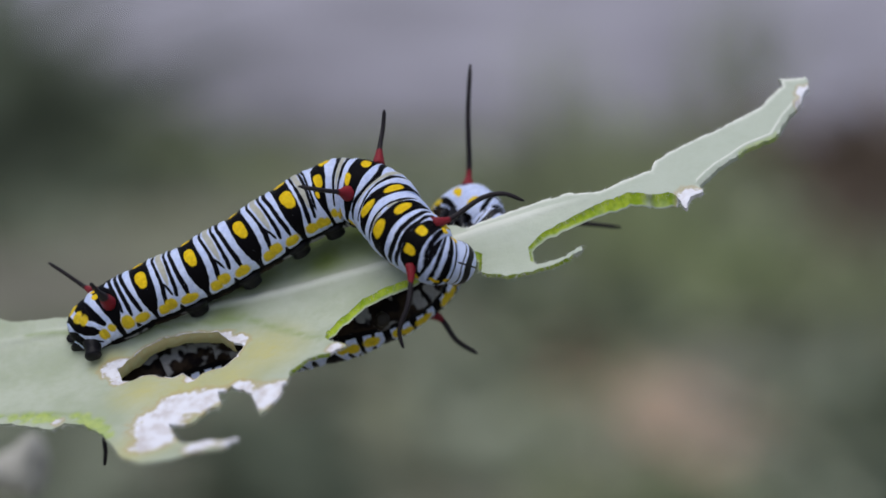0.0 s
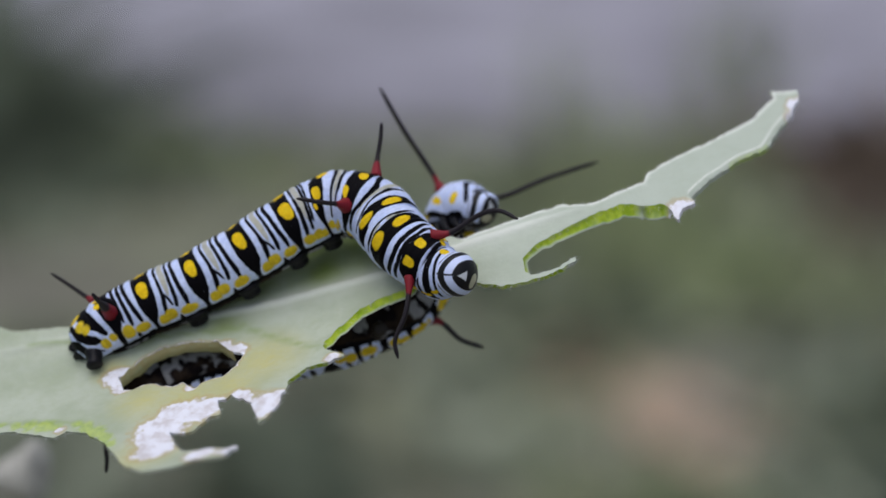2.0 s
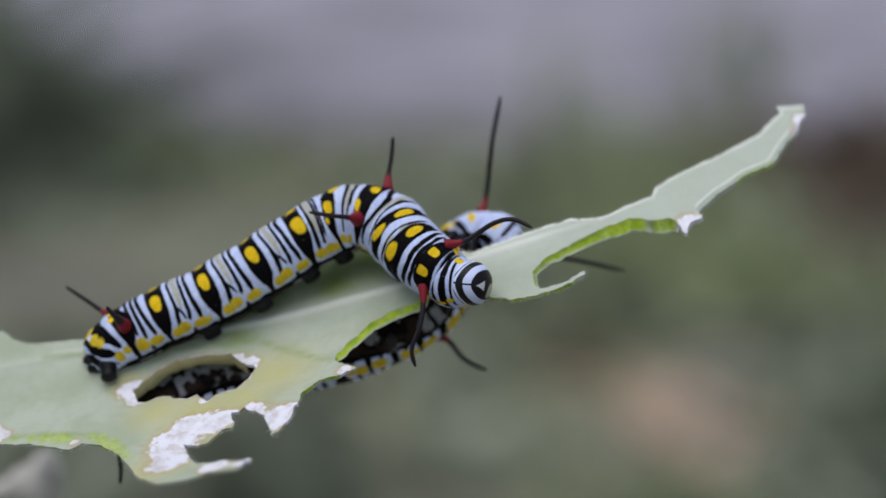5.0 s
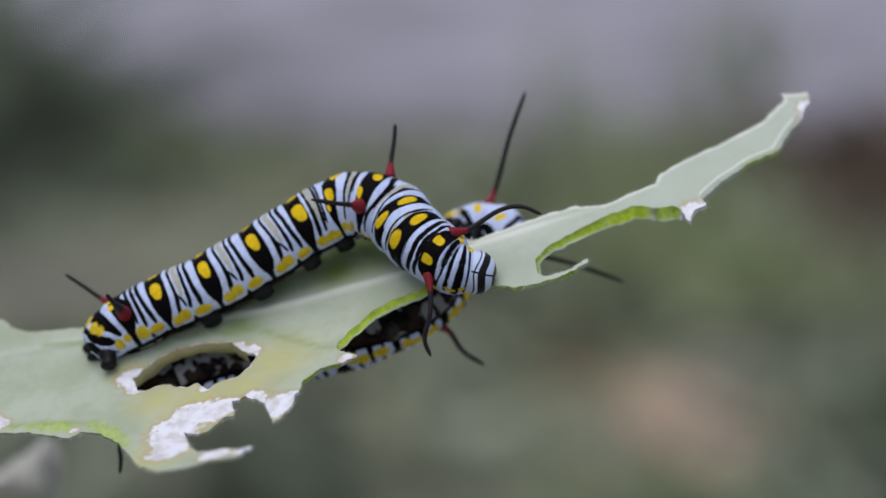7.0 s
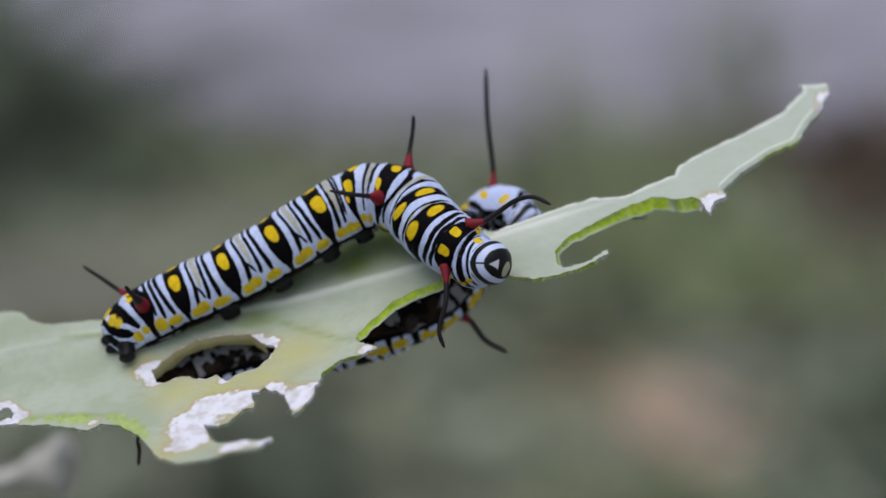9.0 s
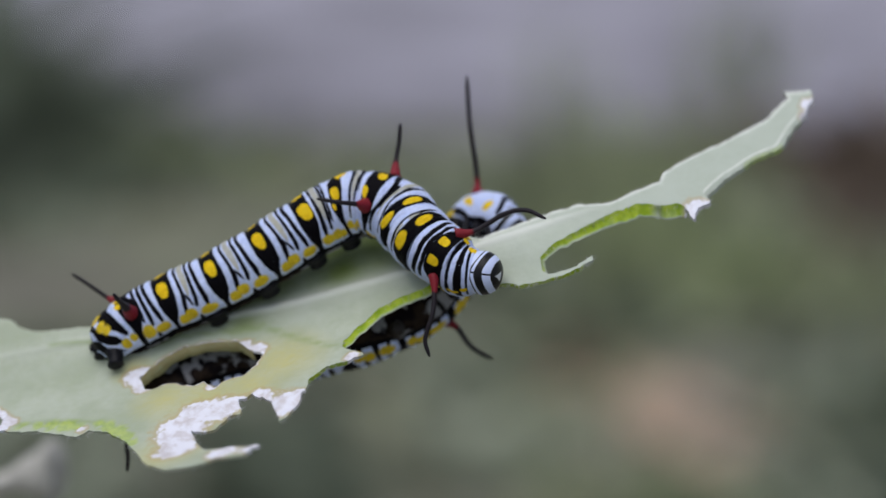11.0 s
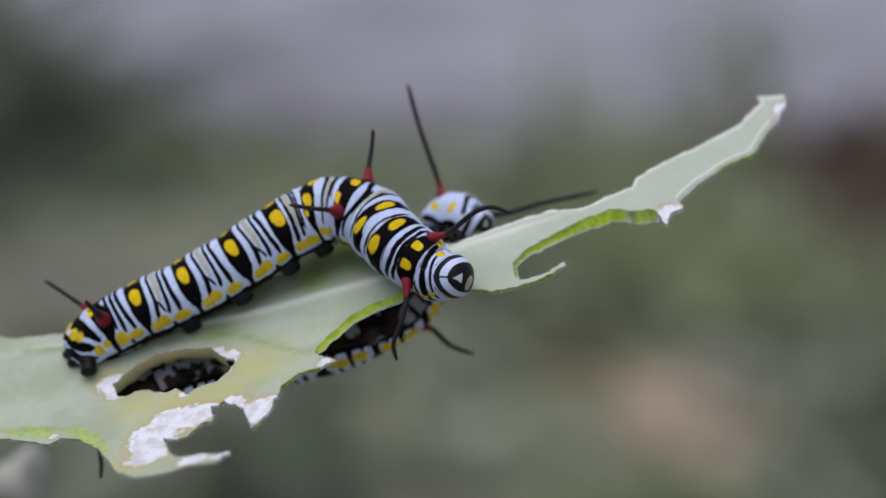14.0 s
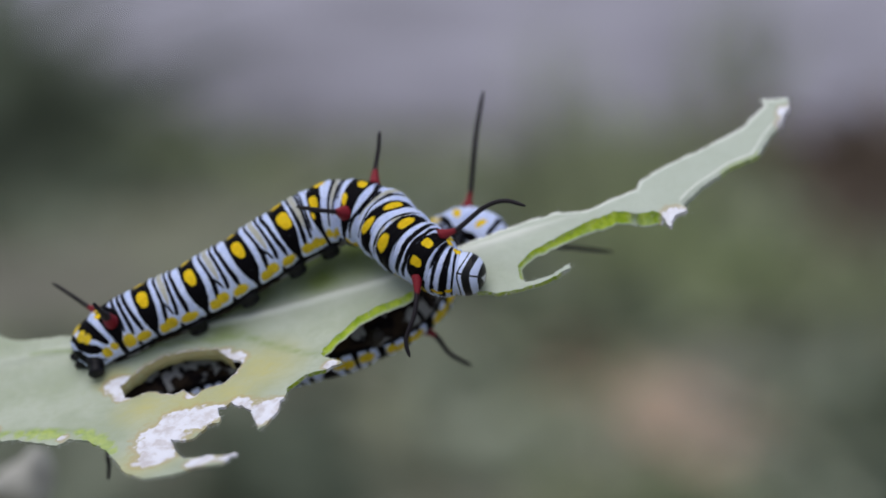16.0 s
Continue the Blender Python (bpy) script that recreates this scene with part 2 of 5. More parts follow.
def front_markings(m):
    """Rings of the chest and neck of the one that feeds on top."""
    m.band(10, (0.25, 0.0, 0.16), (0.27, 0.10, 0.17), (0.27, 0.20, 0.18), (0.22, 0.35, 0.13), (0.20, 0.46, 0.06))
    m.band(10, (0.41, 0.0, 0.12), (0.42, 0.10, 0.13), (0.44, 0.19, 0.12), (0.41, 0.30, 0.11), (0.41, 0.42, 0.06))
    m.band(10, (0.71, 0.0, 0.76), (0.72, 0.12, 0.76), (0.74, 0.22, 0.72), (0.78, 0.33, 0.55), (0.86, 0.42, 0.30), (0.90, 0.56, 0.15))
    m.dot(10.69, 0.125, 0.46, 0.44)
    m.dot(10.62, 0.095, 0.24, 0.24)
    m.dot(10.62, 0.152, 0.24, 0.24)
    m.dot(10.20, 0.57, 0.5, 0.36, "patch")
    m.dot(10.84, 0.50, 0.4, 0.36, "patch")
    m.band(11, (0.08, 0.0, 0.06), (0.13, 0.20, 0.06), (0.17, 0.42, 0.05), side=1)
    m.band(11, (0.08, 0.0, 0.06), (0.06, 0.2, 0.06), (0.04, 0.4, 0.05), side=-1)
    m.band(11, (0.45, 0.0, 0.20), (0.47, 0.12, 0.22), (0.46, 0.28, 0.20), (0.46, 0.48, 0.14))
    m.band(11, (0.86, 0.0, 0.07), (0.84, 0.2, 0.07), (0.82, 0.44, 0.06))
    m.dot(11.04, 0.40, 0.42, 0.36, side=-1)
    m.dot(11.86, 0.37, 0.42, 0.52, side=-1)
    m.dot(11.70, 0.30, 0.30, 0.30, side=1)
    m.dot(11.30, 0.36, 0.30, 0.26, side=1)


def pale_front_markings(m):
    """Rings of the chest and neck of the one underneath, mostly white."""
    m.band(9, (0.80, 0.0, 0.07), (0.80, 0.3, 0.08))
    m.dot(10.74, 0.415, 0.50, 0.46)
    m.dot(11.43, 0.33, 0.24, 0.72)
    m.band(10, (0.10, 0.0, 0.07), (0.10, 0.25, 0.06))
    m.band(11, (0.42, 0.0, 0.14), (0.52, 0.07, 0.15), (0.72, 0.17, 0.16), (0.98, 0.32, 0.16))
    m.band(11, (0.95, 0.0, 0.10), (1.0, 0.12, 0.12))
    m.band(11, (0.50, 0.57, 0.40), (0.78, 0.53, 0.30))
    m.band(10, (0.2, 0.60, 0.35), (0.9, 0.62, 0.40), (1.5, 0.60, 0.35), (1.9, 0.60, 0.25))


def upper_markings():
    m = Markings()
    hind_markings(m)
    for i in (2, 3, 4):
        ring_markings(m, i)
    bend_markings(m)
    middle_markings(m)
    front_markings(m)
    return m


def lower_markings():
    m = Markings()
    hind_markings(m, 0.60)
    for i in range(2, 10):
        ring_markings(m, i, 1.0, 0.60, spot=i < 6)
        m.band(i, (0.66, 0.48, 0.10), (0.66, 0.60, 0.16), (0.66, 0.76, 0.30))
        m.band(i, (0.15, 0.50, 0.30), (0.15, 0.62, 0.26), (0.15, 0.76, 0.30))
        m.band(i, (0.36, 0.66, 0.10), (0.40, 0.72, 0.16))
        m.band(i, (0.88, 0.65, 0.10), (0.92, 0.72, 0.14))
    pale_front_markings(m)
    return m


SKIN = body_skin("caterpillar_skin")


def head_material():
    m, tree, b = nodes_of("caterpillar_head_shell", 0.42, 0.3)
    g = Net(tree)
    co = g.coords(1000)
    s, a = g.attr("s"), g.attr("ang")
    wav = g.math("MULTIPLY", g.math("SUBTRACT", g.noise(co, 0.8, 2), 0.5), 0.07)
    x, y = g.attr("face_x"), g.attr("face_y")
    off = g.math("SUBTRACT", x, 0.08)
    lean = g.math("MULTIPLY", g.math("SUBTRACT", g.math("SQRT", g.math("ADD", g.math("MULTIPLY", off, off), 0.25)), 0.5), 0.60)
    sw = g.math("ADD", 0.3, g.math("MULTIPLY", g.math("ADD", g.math("SUBTRACT", s, lean), wav), 0.7))
    col = g.ramp(sw, ((0.0, WHITE), (0.185, WHITE), (0.195, BLACK), (0.225, BLACK), (0.235, WHITE), (0.30, WHITE), (0.315, BLACK), (0.51, BLACK), (0.525, WHITE), (0.715, WHITE), (0.73, BLACK)))
    col = g.mix(g.step(g.math("ADD", y, wav), -0.32, -0.42), col, BLACK)
    seam = g.step(g.math("ABSOLUTE", g.math("SUBTRACT", x, 0.06)), 0.05, 0.03)
    col = g.mix(g.math("MULTIPLY", seam, g.step(y, 0.0, 0.1)), col, BLACK)
    # the pale triangle of the forehead and the lip below it
    wide = g.math("MULTIPLY", g.math("SUBTRACT", 0.80, y), 0.58)
    tri = g.math("MINIMUM", g.math("SUBTRACT", wide, g.math("ABSOLUTE", g.math("SUBTRACT", x, 0.09))), g.math("SUBTRACT", y, 0.35))
    col = g.mix(g.math("MULTIPLY", g.step(g.math("ADD", tri, wav), 0.0, 0.04), g.step(s, 0.5, 0.56)), col, (0.64, 0.66, 0.70))
    u = g.math("ADD", g.math("MULTIPLY", g.math("SUBTRACT", x, 0.28), 0.95), g.math("MULTIPLY", g.math("SUBTRACT", y, -0.12), 0.32))
    v = g.math("ADD", g.math("MULTIPLY", g.math("SUBTRACT", x, 0.28), -0.32), g.math("MULTIPLY", g.math("SUBTRACT", y, -0.12), 0.95))
    lip = g.math("MULTIPLY", g.step(g.ellipse(u, v, 0.0, 0.0, 0.37, 0.24), 1.0, 0.8), g.step(s, 0.60, 0.66))
    col = g.mix(lip, col, (0.50, 0.48, 0.34))
    g.put(b.inputs["Base Color"], col)
    g.put(b.inputs["Normal"], g.bump(g.noise(co, 7, 3), 0.25, 0.0001))
    return m


HEAD = head_material()


def feeler_material():
    m, tree, b = nodes_of("tentacle_skin", 0.5, 0.3)
    g = Net(tree)
    co = g.coords(1000)
    s = g.math("ADD", g.attr("s"), g.math("MULTIPLY", g.math("SUBTRACT", g.noise(co, 2, 2), 0.5), 0.5))
    col = g.mix(g.step(s, 1.40, 1.75), (0.22, 0.008, 0.018), (0.011, 0.007, 0.011))
    col = g.mix(g.step(s, -0.2, 0.15), (0.1, 0.01, 0.012), col)
    g.put(b.inputs["Base Color"], col)
    g.put(b.inputs["Normal"], g.bump(g.noise(co, 9, 3), 0.5, 0.00012))
    return m


FEELER = feeler_material()


def plain(name, col, rough=0.5, vary=0.3, scale=3.0, spec=0.4, bump=0.3, dist=0.0001, col2=None):
    m, tree, b = nodes_of(name, rough, spec)
    g = Net(tree)
    co = g.coords(1000)
    n = g.math("ADD", g.math("MULTIPLY", g.noise(co, scale, 4), 0.6), g.math("MULTIPLY", g.noise(co, scale * 6, 3), 0.4))
    other = col2 or tuple(c * (1 - vary) for c in col)
    g.put(b.inputs["Base Color"], g.mix(g.step(n, 0.35, 0.65), other, col))
    g.put(b.inputs["Normal"], g.bump(n, bump, dist))
    return m


def proleg_material():
    m, tree, b = nodes_of("dusky_proleg_skin", 0.4, 0.3)
    g = Net(tree)
    co = g.shifted(1000)
    s = g.math("ADD", g.attr("s"), g.math("MULTIPLY", g.math("SUBTRACT", g.noise(co, 0.8, 2), 0.5), 0.5))
    ring = g.math("MULTIPLY", g.step(g.math("ABSOLUTE", g.math("SUBTRACT", s, 0.35)), 0.14, 0.06), g.step(g.noise(co, 0.7, 1), 0.46, 0.58))
    dark = g.mix(g.noise(co, 2.5, 3), (0.008, 0.006, 0.006), (0.034, 0.024, 0.018))
    g.put(b.inputs["Base Color"], g.mix(g.math("MULTIPLY", ring, 0.45), dark, (0.40, 0.41, 0.44)))
    g.put(b.inputs["Normal"], g.bump(g.noise(co, 4, 3), 0.5, 0.00015))
    return m


PROLEG = proleg_material()
LEG = plain("black_leg_skin", (0.006, 0.0055, 0.009), 0.45, 0.5, 3.0, 0.2)


def leaf_material():
    m, tree, b = nodes_of("waxy_leaf", 0.55, 0.24)
    g = Net(tree)
    co = g.coords(1000)
    dry, yel, vein, cut = g.attr("dry"), g.attr("yellow"), g.attr("vein"), g.attr("cut")
    n1, n2, n3 = g.noise(co, 0.25, 3), g.noise(co, 1.6, 4), g.noise(co, 9, 3)
    col = g.mix(g.step(n1, 0.3, 0.7), (0.40, 0.45, 0.33), (0.50, 0.545, 0.44))
    col = g.mix(g.math("MULTIPLY", g.step(n2, 0.4, 0.8), 0.3), col, (0.38, 0.44, 0.25))
    col = g.mix(g.math("MULTIPLY", yel, g.math("ADD", 0.5, g.math("MULTIPLY", n2, 0.8))), col, (0.55, 0.52, 0.22))
    col = g.mix(g.math("MULTIPLY", g.attr("pale"), g.math("ADD", 0.35, g.math("MULTIPLY", n2, 0.7))), col, (0.51, 0.565, 0.49))
    # darker green: bare leaf colour plus painted shade below the caterpillar
    green_shade = g.math("MULTIPLY", g.attr("green_shade"), g.math("ADD", 0.35, g.math("MULTIPLY", n1, 0.7)))
    col = g.mix(g.step(green_shade, 0.0, 0.75), col, (0.20, 0.27, 0.055))
    col = g.mix(vein, col, (0.86, 0.88, 0.81))
    col = g.mix(g.attr("dark_vein"), col, (0.24, 0.33, 0.10))
    dm = g.step(g.math("ADD", dry, g.math("MULTIPLY", g.math("SUBTRACT", n2, 0.5), 0.5)), 0.44, 0.56)
    rim = g.step(g.math("ADD", dry, g.math("MULTIPLY", g.math("SUBTRACT", n2, 0.5), 0.5)), 0.24, 0.44)
    col = g.mix(g.math("MULTIPLY", rim, 0.55), col, (0.50, 0.38, 0.20))
    paper = g.mix(g.step(g.noise(co, 0.8, 3), 0.34, 0.6), (0.66, 0.62, 0.64), (0.86, 0.86, 0.94))
    col = g.mix(dm, col, paper)
    green = g.mix(g.step(n2, 0.3, 0.7), (0.27, 0.42, 0.012), (0.50, 0.63, 0.05))
    col = g.mix(g.math("MULTIPLY", cut, g.math("SUBTRACT", 1.0, dm)), col, green)
    g.put(b.inputs["Base Color"], col)
    g.put(b.inputs["Roughness"], g.math("ADD", 0.45, g.math("MULTIPLY", n3, 0.25)))
    b.inputs["Transmission Weight"].default_value = 0.0
    hgt = g.math("ADD", g.math("ADD", g.math("MULTIPLY", n3, 0.35), n2), g.math("MULTIPLY", g.math("MULTIPLY", dm, n2), 1.0))
    g.put(b.inputs["Normal"], g.bump(hgt, 0.4, 0.00018))
    return m


LEAF = leaf_material()
HAIR = plain("leaf_hair", (0.72, 0.74, 0.70), 0.6, 0.1, 3.0)


# ---- building helpers ----
def link(name, bm, material, parent=None, label="", at=None):
    me = bpy.data.meshes.new(name)
    bm.to_mesh(me)
    bm.free()
    me.materials.append(material)
    for p in me.polygons:
        p.use_smooth = True
    ob = new(name, me)
    if parent is not None:
        ob.parent = parent
    if at is not None:
        ob.matrix_basis = at
    if label:
        ob["label"] = label
    return ob


def part(name, bm, material, parent, label="", at=None):
    return link(name, bm, material, parent, label, at)


def tube(bm, pts, radii, sides=10, closed=True, attr=None):
    """A round tube along points; "s" is the way along it in mm."""
    lay = bm.verts.layers.float.get("s") or bm.verts.layers.float.new("s")
    pts = [Vector(p) for p in pts]
    rings = []
    side = None
    run = 0.0
    for i, p in enumerate(pts):
        run += (p - pts[i - 1]).length if i else 0.0
        d = (pts[min(i + 1, len(pts) - 1)] - pts[max(i - 1, 0)]).normalized()
        if side is None:
            side = d.orthogonal().normalized()
        side = (side - d * side.dot(d)).normalized()
        up = d.cross(side)
        ring = []
        for k in range(sides):
            w = 2 * math.pi * k / sides
            v = bm.verts.new(p + (side * math.cos(w) + up * math.sin(w)) * radii[i])
            v[lay] = run / MM
            ring.append(v)
        rings.append(ring)
    for r0, r1 in zip(rings, rings[1:]):
        for k in range(sides):
            bm.faces.new((r0[k], r0[(k + 1) % sides], r1[(k + 1) % sides], r1[k]))
    if closed:
        bm.faces.new(rings[0][::-1])
        bm.faces.new(rings[-1])
    return rings


def smooth_path(pts, n):
    """n + 1 points on a Catmull-Rom curve through pts."""
    pts = [Vector(p) for p in pts]
    q = [pts[0] * 2 - pts[1], *pts, pts[-1] * 2 - pts[-2]]
    out = []
    for j in range(n + 1):
        x = j / n * (len(pts) - 1)
        i = min(int(x), len(pts) - 2)
        f = x - i
        a, b, c, d = q[i:i + 4]
        out.append(0.5 * ((2 * b) + (c - a) * f + (2 * a - 5 * b + 4 * c - d) * f * f + (3 * b - a - 3 * c + d) * f ** 3))
    return out


K = 2 * FOCUS * math.tan(radians(10)) / 1568


def spot_at(px, py, depth):
    """A place in the working space (metres) that lies on a line of sight at the given depth in millimetres."""
    f = 1 + depth * MM / FOCUS
    return Vector(((px - 784) * K * f, depth * MM, -(py - 441) * K * f))


def S(px, py, d):
    return spot_at(px, py, d)


# ---- sway of the plant: seconds, shift in mm (x, y, z), turn in degrees ----
SWAY = (
    (0.0, 0.0, 0.0, 0.0, -0.0),
    (0.5, 0.102, 1.48, 0.02, 0.02),
    (1.0, 0.767, 1.58, -0.055, -0.02),
    (1.5, 1.03, 2.11, -0.198, -0.05),
    (2.0, -0.351, 3.54, -0.937, 0.02),
    (2.5, -0.628, 4.61, -1.407, 0.09),
    (3.0, -0.451, 4.37, -1.68, 0.05),
    (3.5, -0.183, 6.12, -2.107, 0.14),
    (4.0, 0.002, 6.09, -2.678, 0.09),
    (6.5, 1.2, 5.83, -1.012, -0.0),
    (7.0, 0.756, 4.56, -1.071, -0.02),
    (7.5, 2.396, 3.83, -0.369, -0.06),
    (8.0, 2.526, 4.05, -0.127, -0.09),
    (8.5, 2.599, 4.16, -0.22, -0.03),
    (9.0, 2.445, 4.05, -0.323, 0.03),
    (9.5, 2.117, 5.91, -0.845, 0.14),
    (10.0, 1.654, 5.54, -1.021, 0.12),
    (12.5, 0.031, 5.28, -0.657, 0.28),
    (13.0, -1.008, 6.34, -1.451, 0.25),
    (13.5, -1.704, 6.19, -1.876, 0.42),
    (14.0, -1.188, 5.37, -1.436, 0.35),
    (14.5, -0.567, 5.99, -1.208, 0.35),
    (15.0, -0.223, 6.32, -1.242, 0.32),
    (15.5, -0.136, 5.89, -1.365, 0.25),
    (16.0, -0.7, 6.67, -1.64, 0.39),
)


def swayed(t, x, y, z, turn):
    return STAGE @ pose(x * MM, y * MM, z * MM, 0, -turn, 0)


def sway_rows(base):
    return [(r[0], swayed(*r) @ Matrix.Translation(base)) for r in SWAY]


START = swayed(*SWAY[0])

# ---- ground and distance ----
def ground_material():
    m, tree, b = nodes_of("garden_soil", 0.9, 0.1)
    g = Net(tree)
    co = g.coords(1.0)
    n, n2 = g.noise(co, 5.0, 3), g.noise(co, 22.0, 4)
    col = g.mix(g.step(n, 0.38, 0.62), (0.156, 0.143, 0.126), (0.194, 0.180, 0.156))
    col = g.mix(g.math("MULTIPLY", g.step(n2, 0.3, 0.7), 0.5), col, (0.148, 0.16, 0.105))
    where = g.node("ShaderNodeSeparateXYZ")
    g.put(where.inputs[0], co)
    lie = g.math("ADD", g.math("MULTIPLY", g.math("SUBTRACT", where.outputs["Y"], 2.1), 0.35), g.math("MULTIPLY", where.outputs["X"], 0.12))
    lie = g.math("MINIMUM", g.math("MAXIMUM", g.math("MULTIPLY", lie, 0.5), -0.09), 0.055)
    drift = g.math("MULTIPLY", g.math("SUBTRACT", g.noise(co, 0.9, 3), 0.5), 0.9)
    moss = g.step(g.math("ADD", g.math("ADD", g.noise(co, 4.0, 3), drift), lie), 0.42, 0.66)
    col = g.mix(g.math("MULTIPLY", moss, 0.6), col, (0.235, 0.27, 0.15))
    g.put(b.inputs["Base Color"], col)
    g.put(b.inputs["Normal"], g.bump(n2, 0.6, 0.02))
    return m


def path_material():
    m, tree, b = nodes_of("old_concrete", 0.85, 0.2)
    g = Net(tree)
    co = g.coords(1.0)
    n, n2 = g.noise(co, 5.0, 3), g.noise(co, 60.0, 4)
    col = g.mix(g.step(n, 0.35, 0.65), (0.24, 0.232, 0.268), (0.42, 0.405, 0.48))
    col = g.mix(g.math("MULTIPLY", n2, 0.3), col, (0.25, 0.24, 0.25))
    g.put(b.inputs["Base Color"], col)
    g.put(b.inputs["Normal"], g.bump(n2, 0.4, 0.004))
    return m


def ground_sheet():
    bm = bmesh.new()
    ticks = [-400, -100, -30, -10, -5] + [-3 + 0.1 * k for k in range(61)] + [5, 10, 30, 100, 400]
    grid = [[bm.verts.new((x, y + 2, 0.03 * noise.noise((x * 2, y * 2, 0)) if abs(x) < 3 and abs(y) < 3 else 0)) for x in ticks] for y in ticks]
    for r0, r1 in zip(grid, grid[1:]):
        for k in range(len(ticks) - 1):
            bm.faces.new((r0[k], r0[k + 1], r1[k + 1], r1[k]))
    tagged(link("ground", bm, ground_material()), "dull brown garden soil with sparse weeds", "ground", kind="structure")


def garden_path():
    bm = bmesh.new()
    n = 200
    near, far = [], []
    for k in range(n + 1):
        x = -9.0 + 18.0 * k / n
        wob = 0.10 * noise.noise((x * 1.6, 0, 4))
        near.append((x, 2.95 + wob))
        far.append((x, 5.6))
    top = [bm.verts.new((x, y, 0.05)) for x, y in near], [bm.verts.new((x, y, 0.05)) for x, y in far]
    foot = [bm.verts.new((x, y - 0.01, -0.05)) for x, y in near], [bm.verts.new((x, y + 0.01, -0.05)) for x, y in far]
    for k in range(n):
        bm.faces.new((top[0][k], top[0][k + 1], top[1][k + 1], top[1][k]))
        bm.faces.new((foot[0][k], foot[0][k + 1], top[0][k + 1], top[0][k]))
        bm.faces.new((top[1][k], top[1][k + 1], foot[1][k + 1], foot[1][k]))
    tagged(link("pavement", bm, path_material()), "pale lilac-grey concrete path behind the weeds", "path", kind="structure")


def blade(bm, root, tip, width, bend):
    root, tip = Vector(root), Vector(tip)
    side = (tip - root).cross(Vector((0.3, 1, 0.2))).normalized() * width
    mid = root.lerp(tip, 0.55) + bend
    v = [bm.verts.new(p) for p in (root - side * 0.6, root + side * 0.6, mid + side, mid - side, tip)]
    bm.faces.new((v[0], v[1], v[2], v[3]))
    bm.faces.new((v[3], v[2], v[4]))


def weed_patch(rng, x, y, rx, ry, count, tall, wide, spread=0.45):
    """Leafy weeds: a clump of bent blades rising from the soil."""
    bm = bmesh.new()
    for _ in range(count):
        w, r = rng.uniform(0, 2 * math.pi), math.sqrt(rng.random())
        bx, by = rx * r * math.cos(w), ry * r * math.sin(w)
        h = tall * rng.uniform(0.25, 1.0) * (1 - 0.5 * r * r)
        dx, dy = rng.gauss(0, spread) * h, rng.gauss(0, spread) * h
        z0 = rng.random() ** 2 * h * 0.5 - 0.02
        blade(bm, (bx, by, z0), (bx + dx, by + dy, z0 + h * 0.7 + 0.02), wide * rng.uniform(0.5, 1.3), Vector((rng.gauss(0, 0.02), rng.gauss(0, 0.02), 0.02)))
    return bm


def foliage(name, c1, c2):
    m, tree, b = nodes_of(name, 0.6, 0.3)
    g = Net(tree)
    geo = g.node("ShaderNodeNewGeometry").outputs["Random Per Island"]
    n = g.noise(g.coords(1.0), 30, 3)
    g.put(b.inputs["Base Color"], g.mix(g.math("ADD", g.math("MULTIPLY", geo, 0.7), g.math("MULTIPLY", n, 0.3)), c1, c2))
    return m


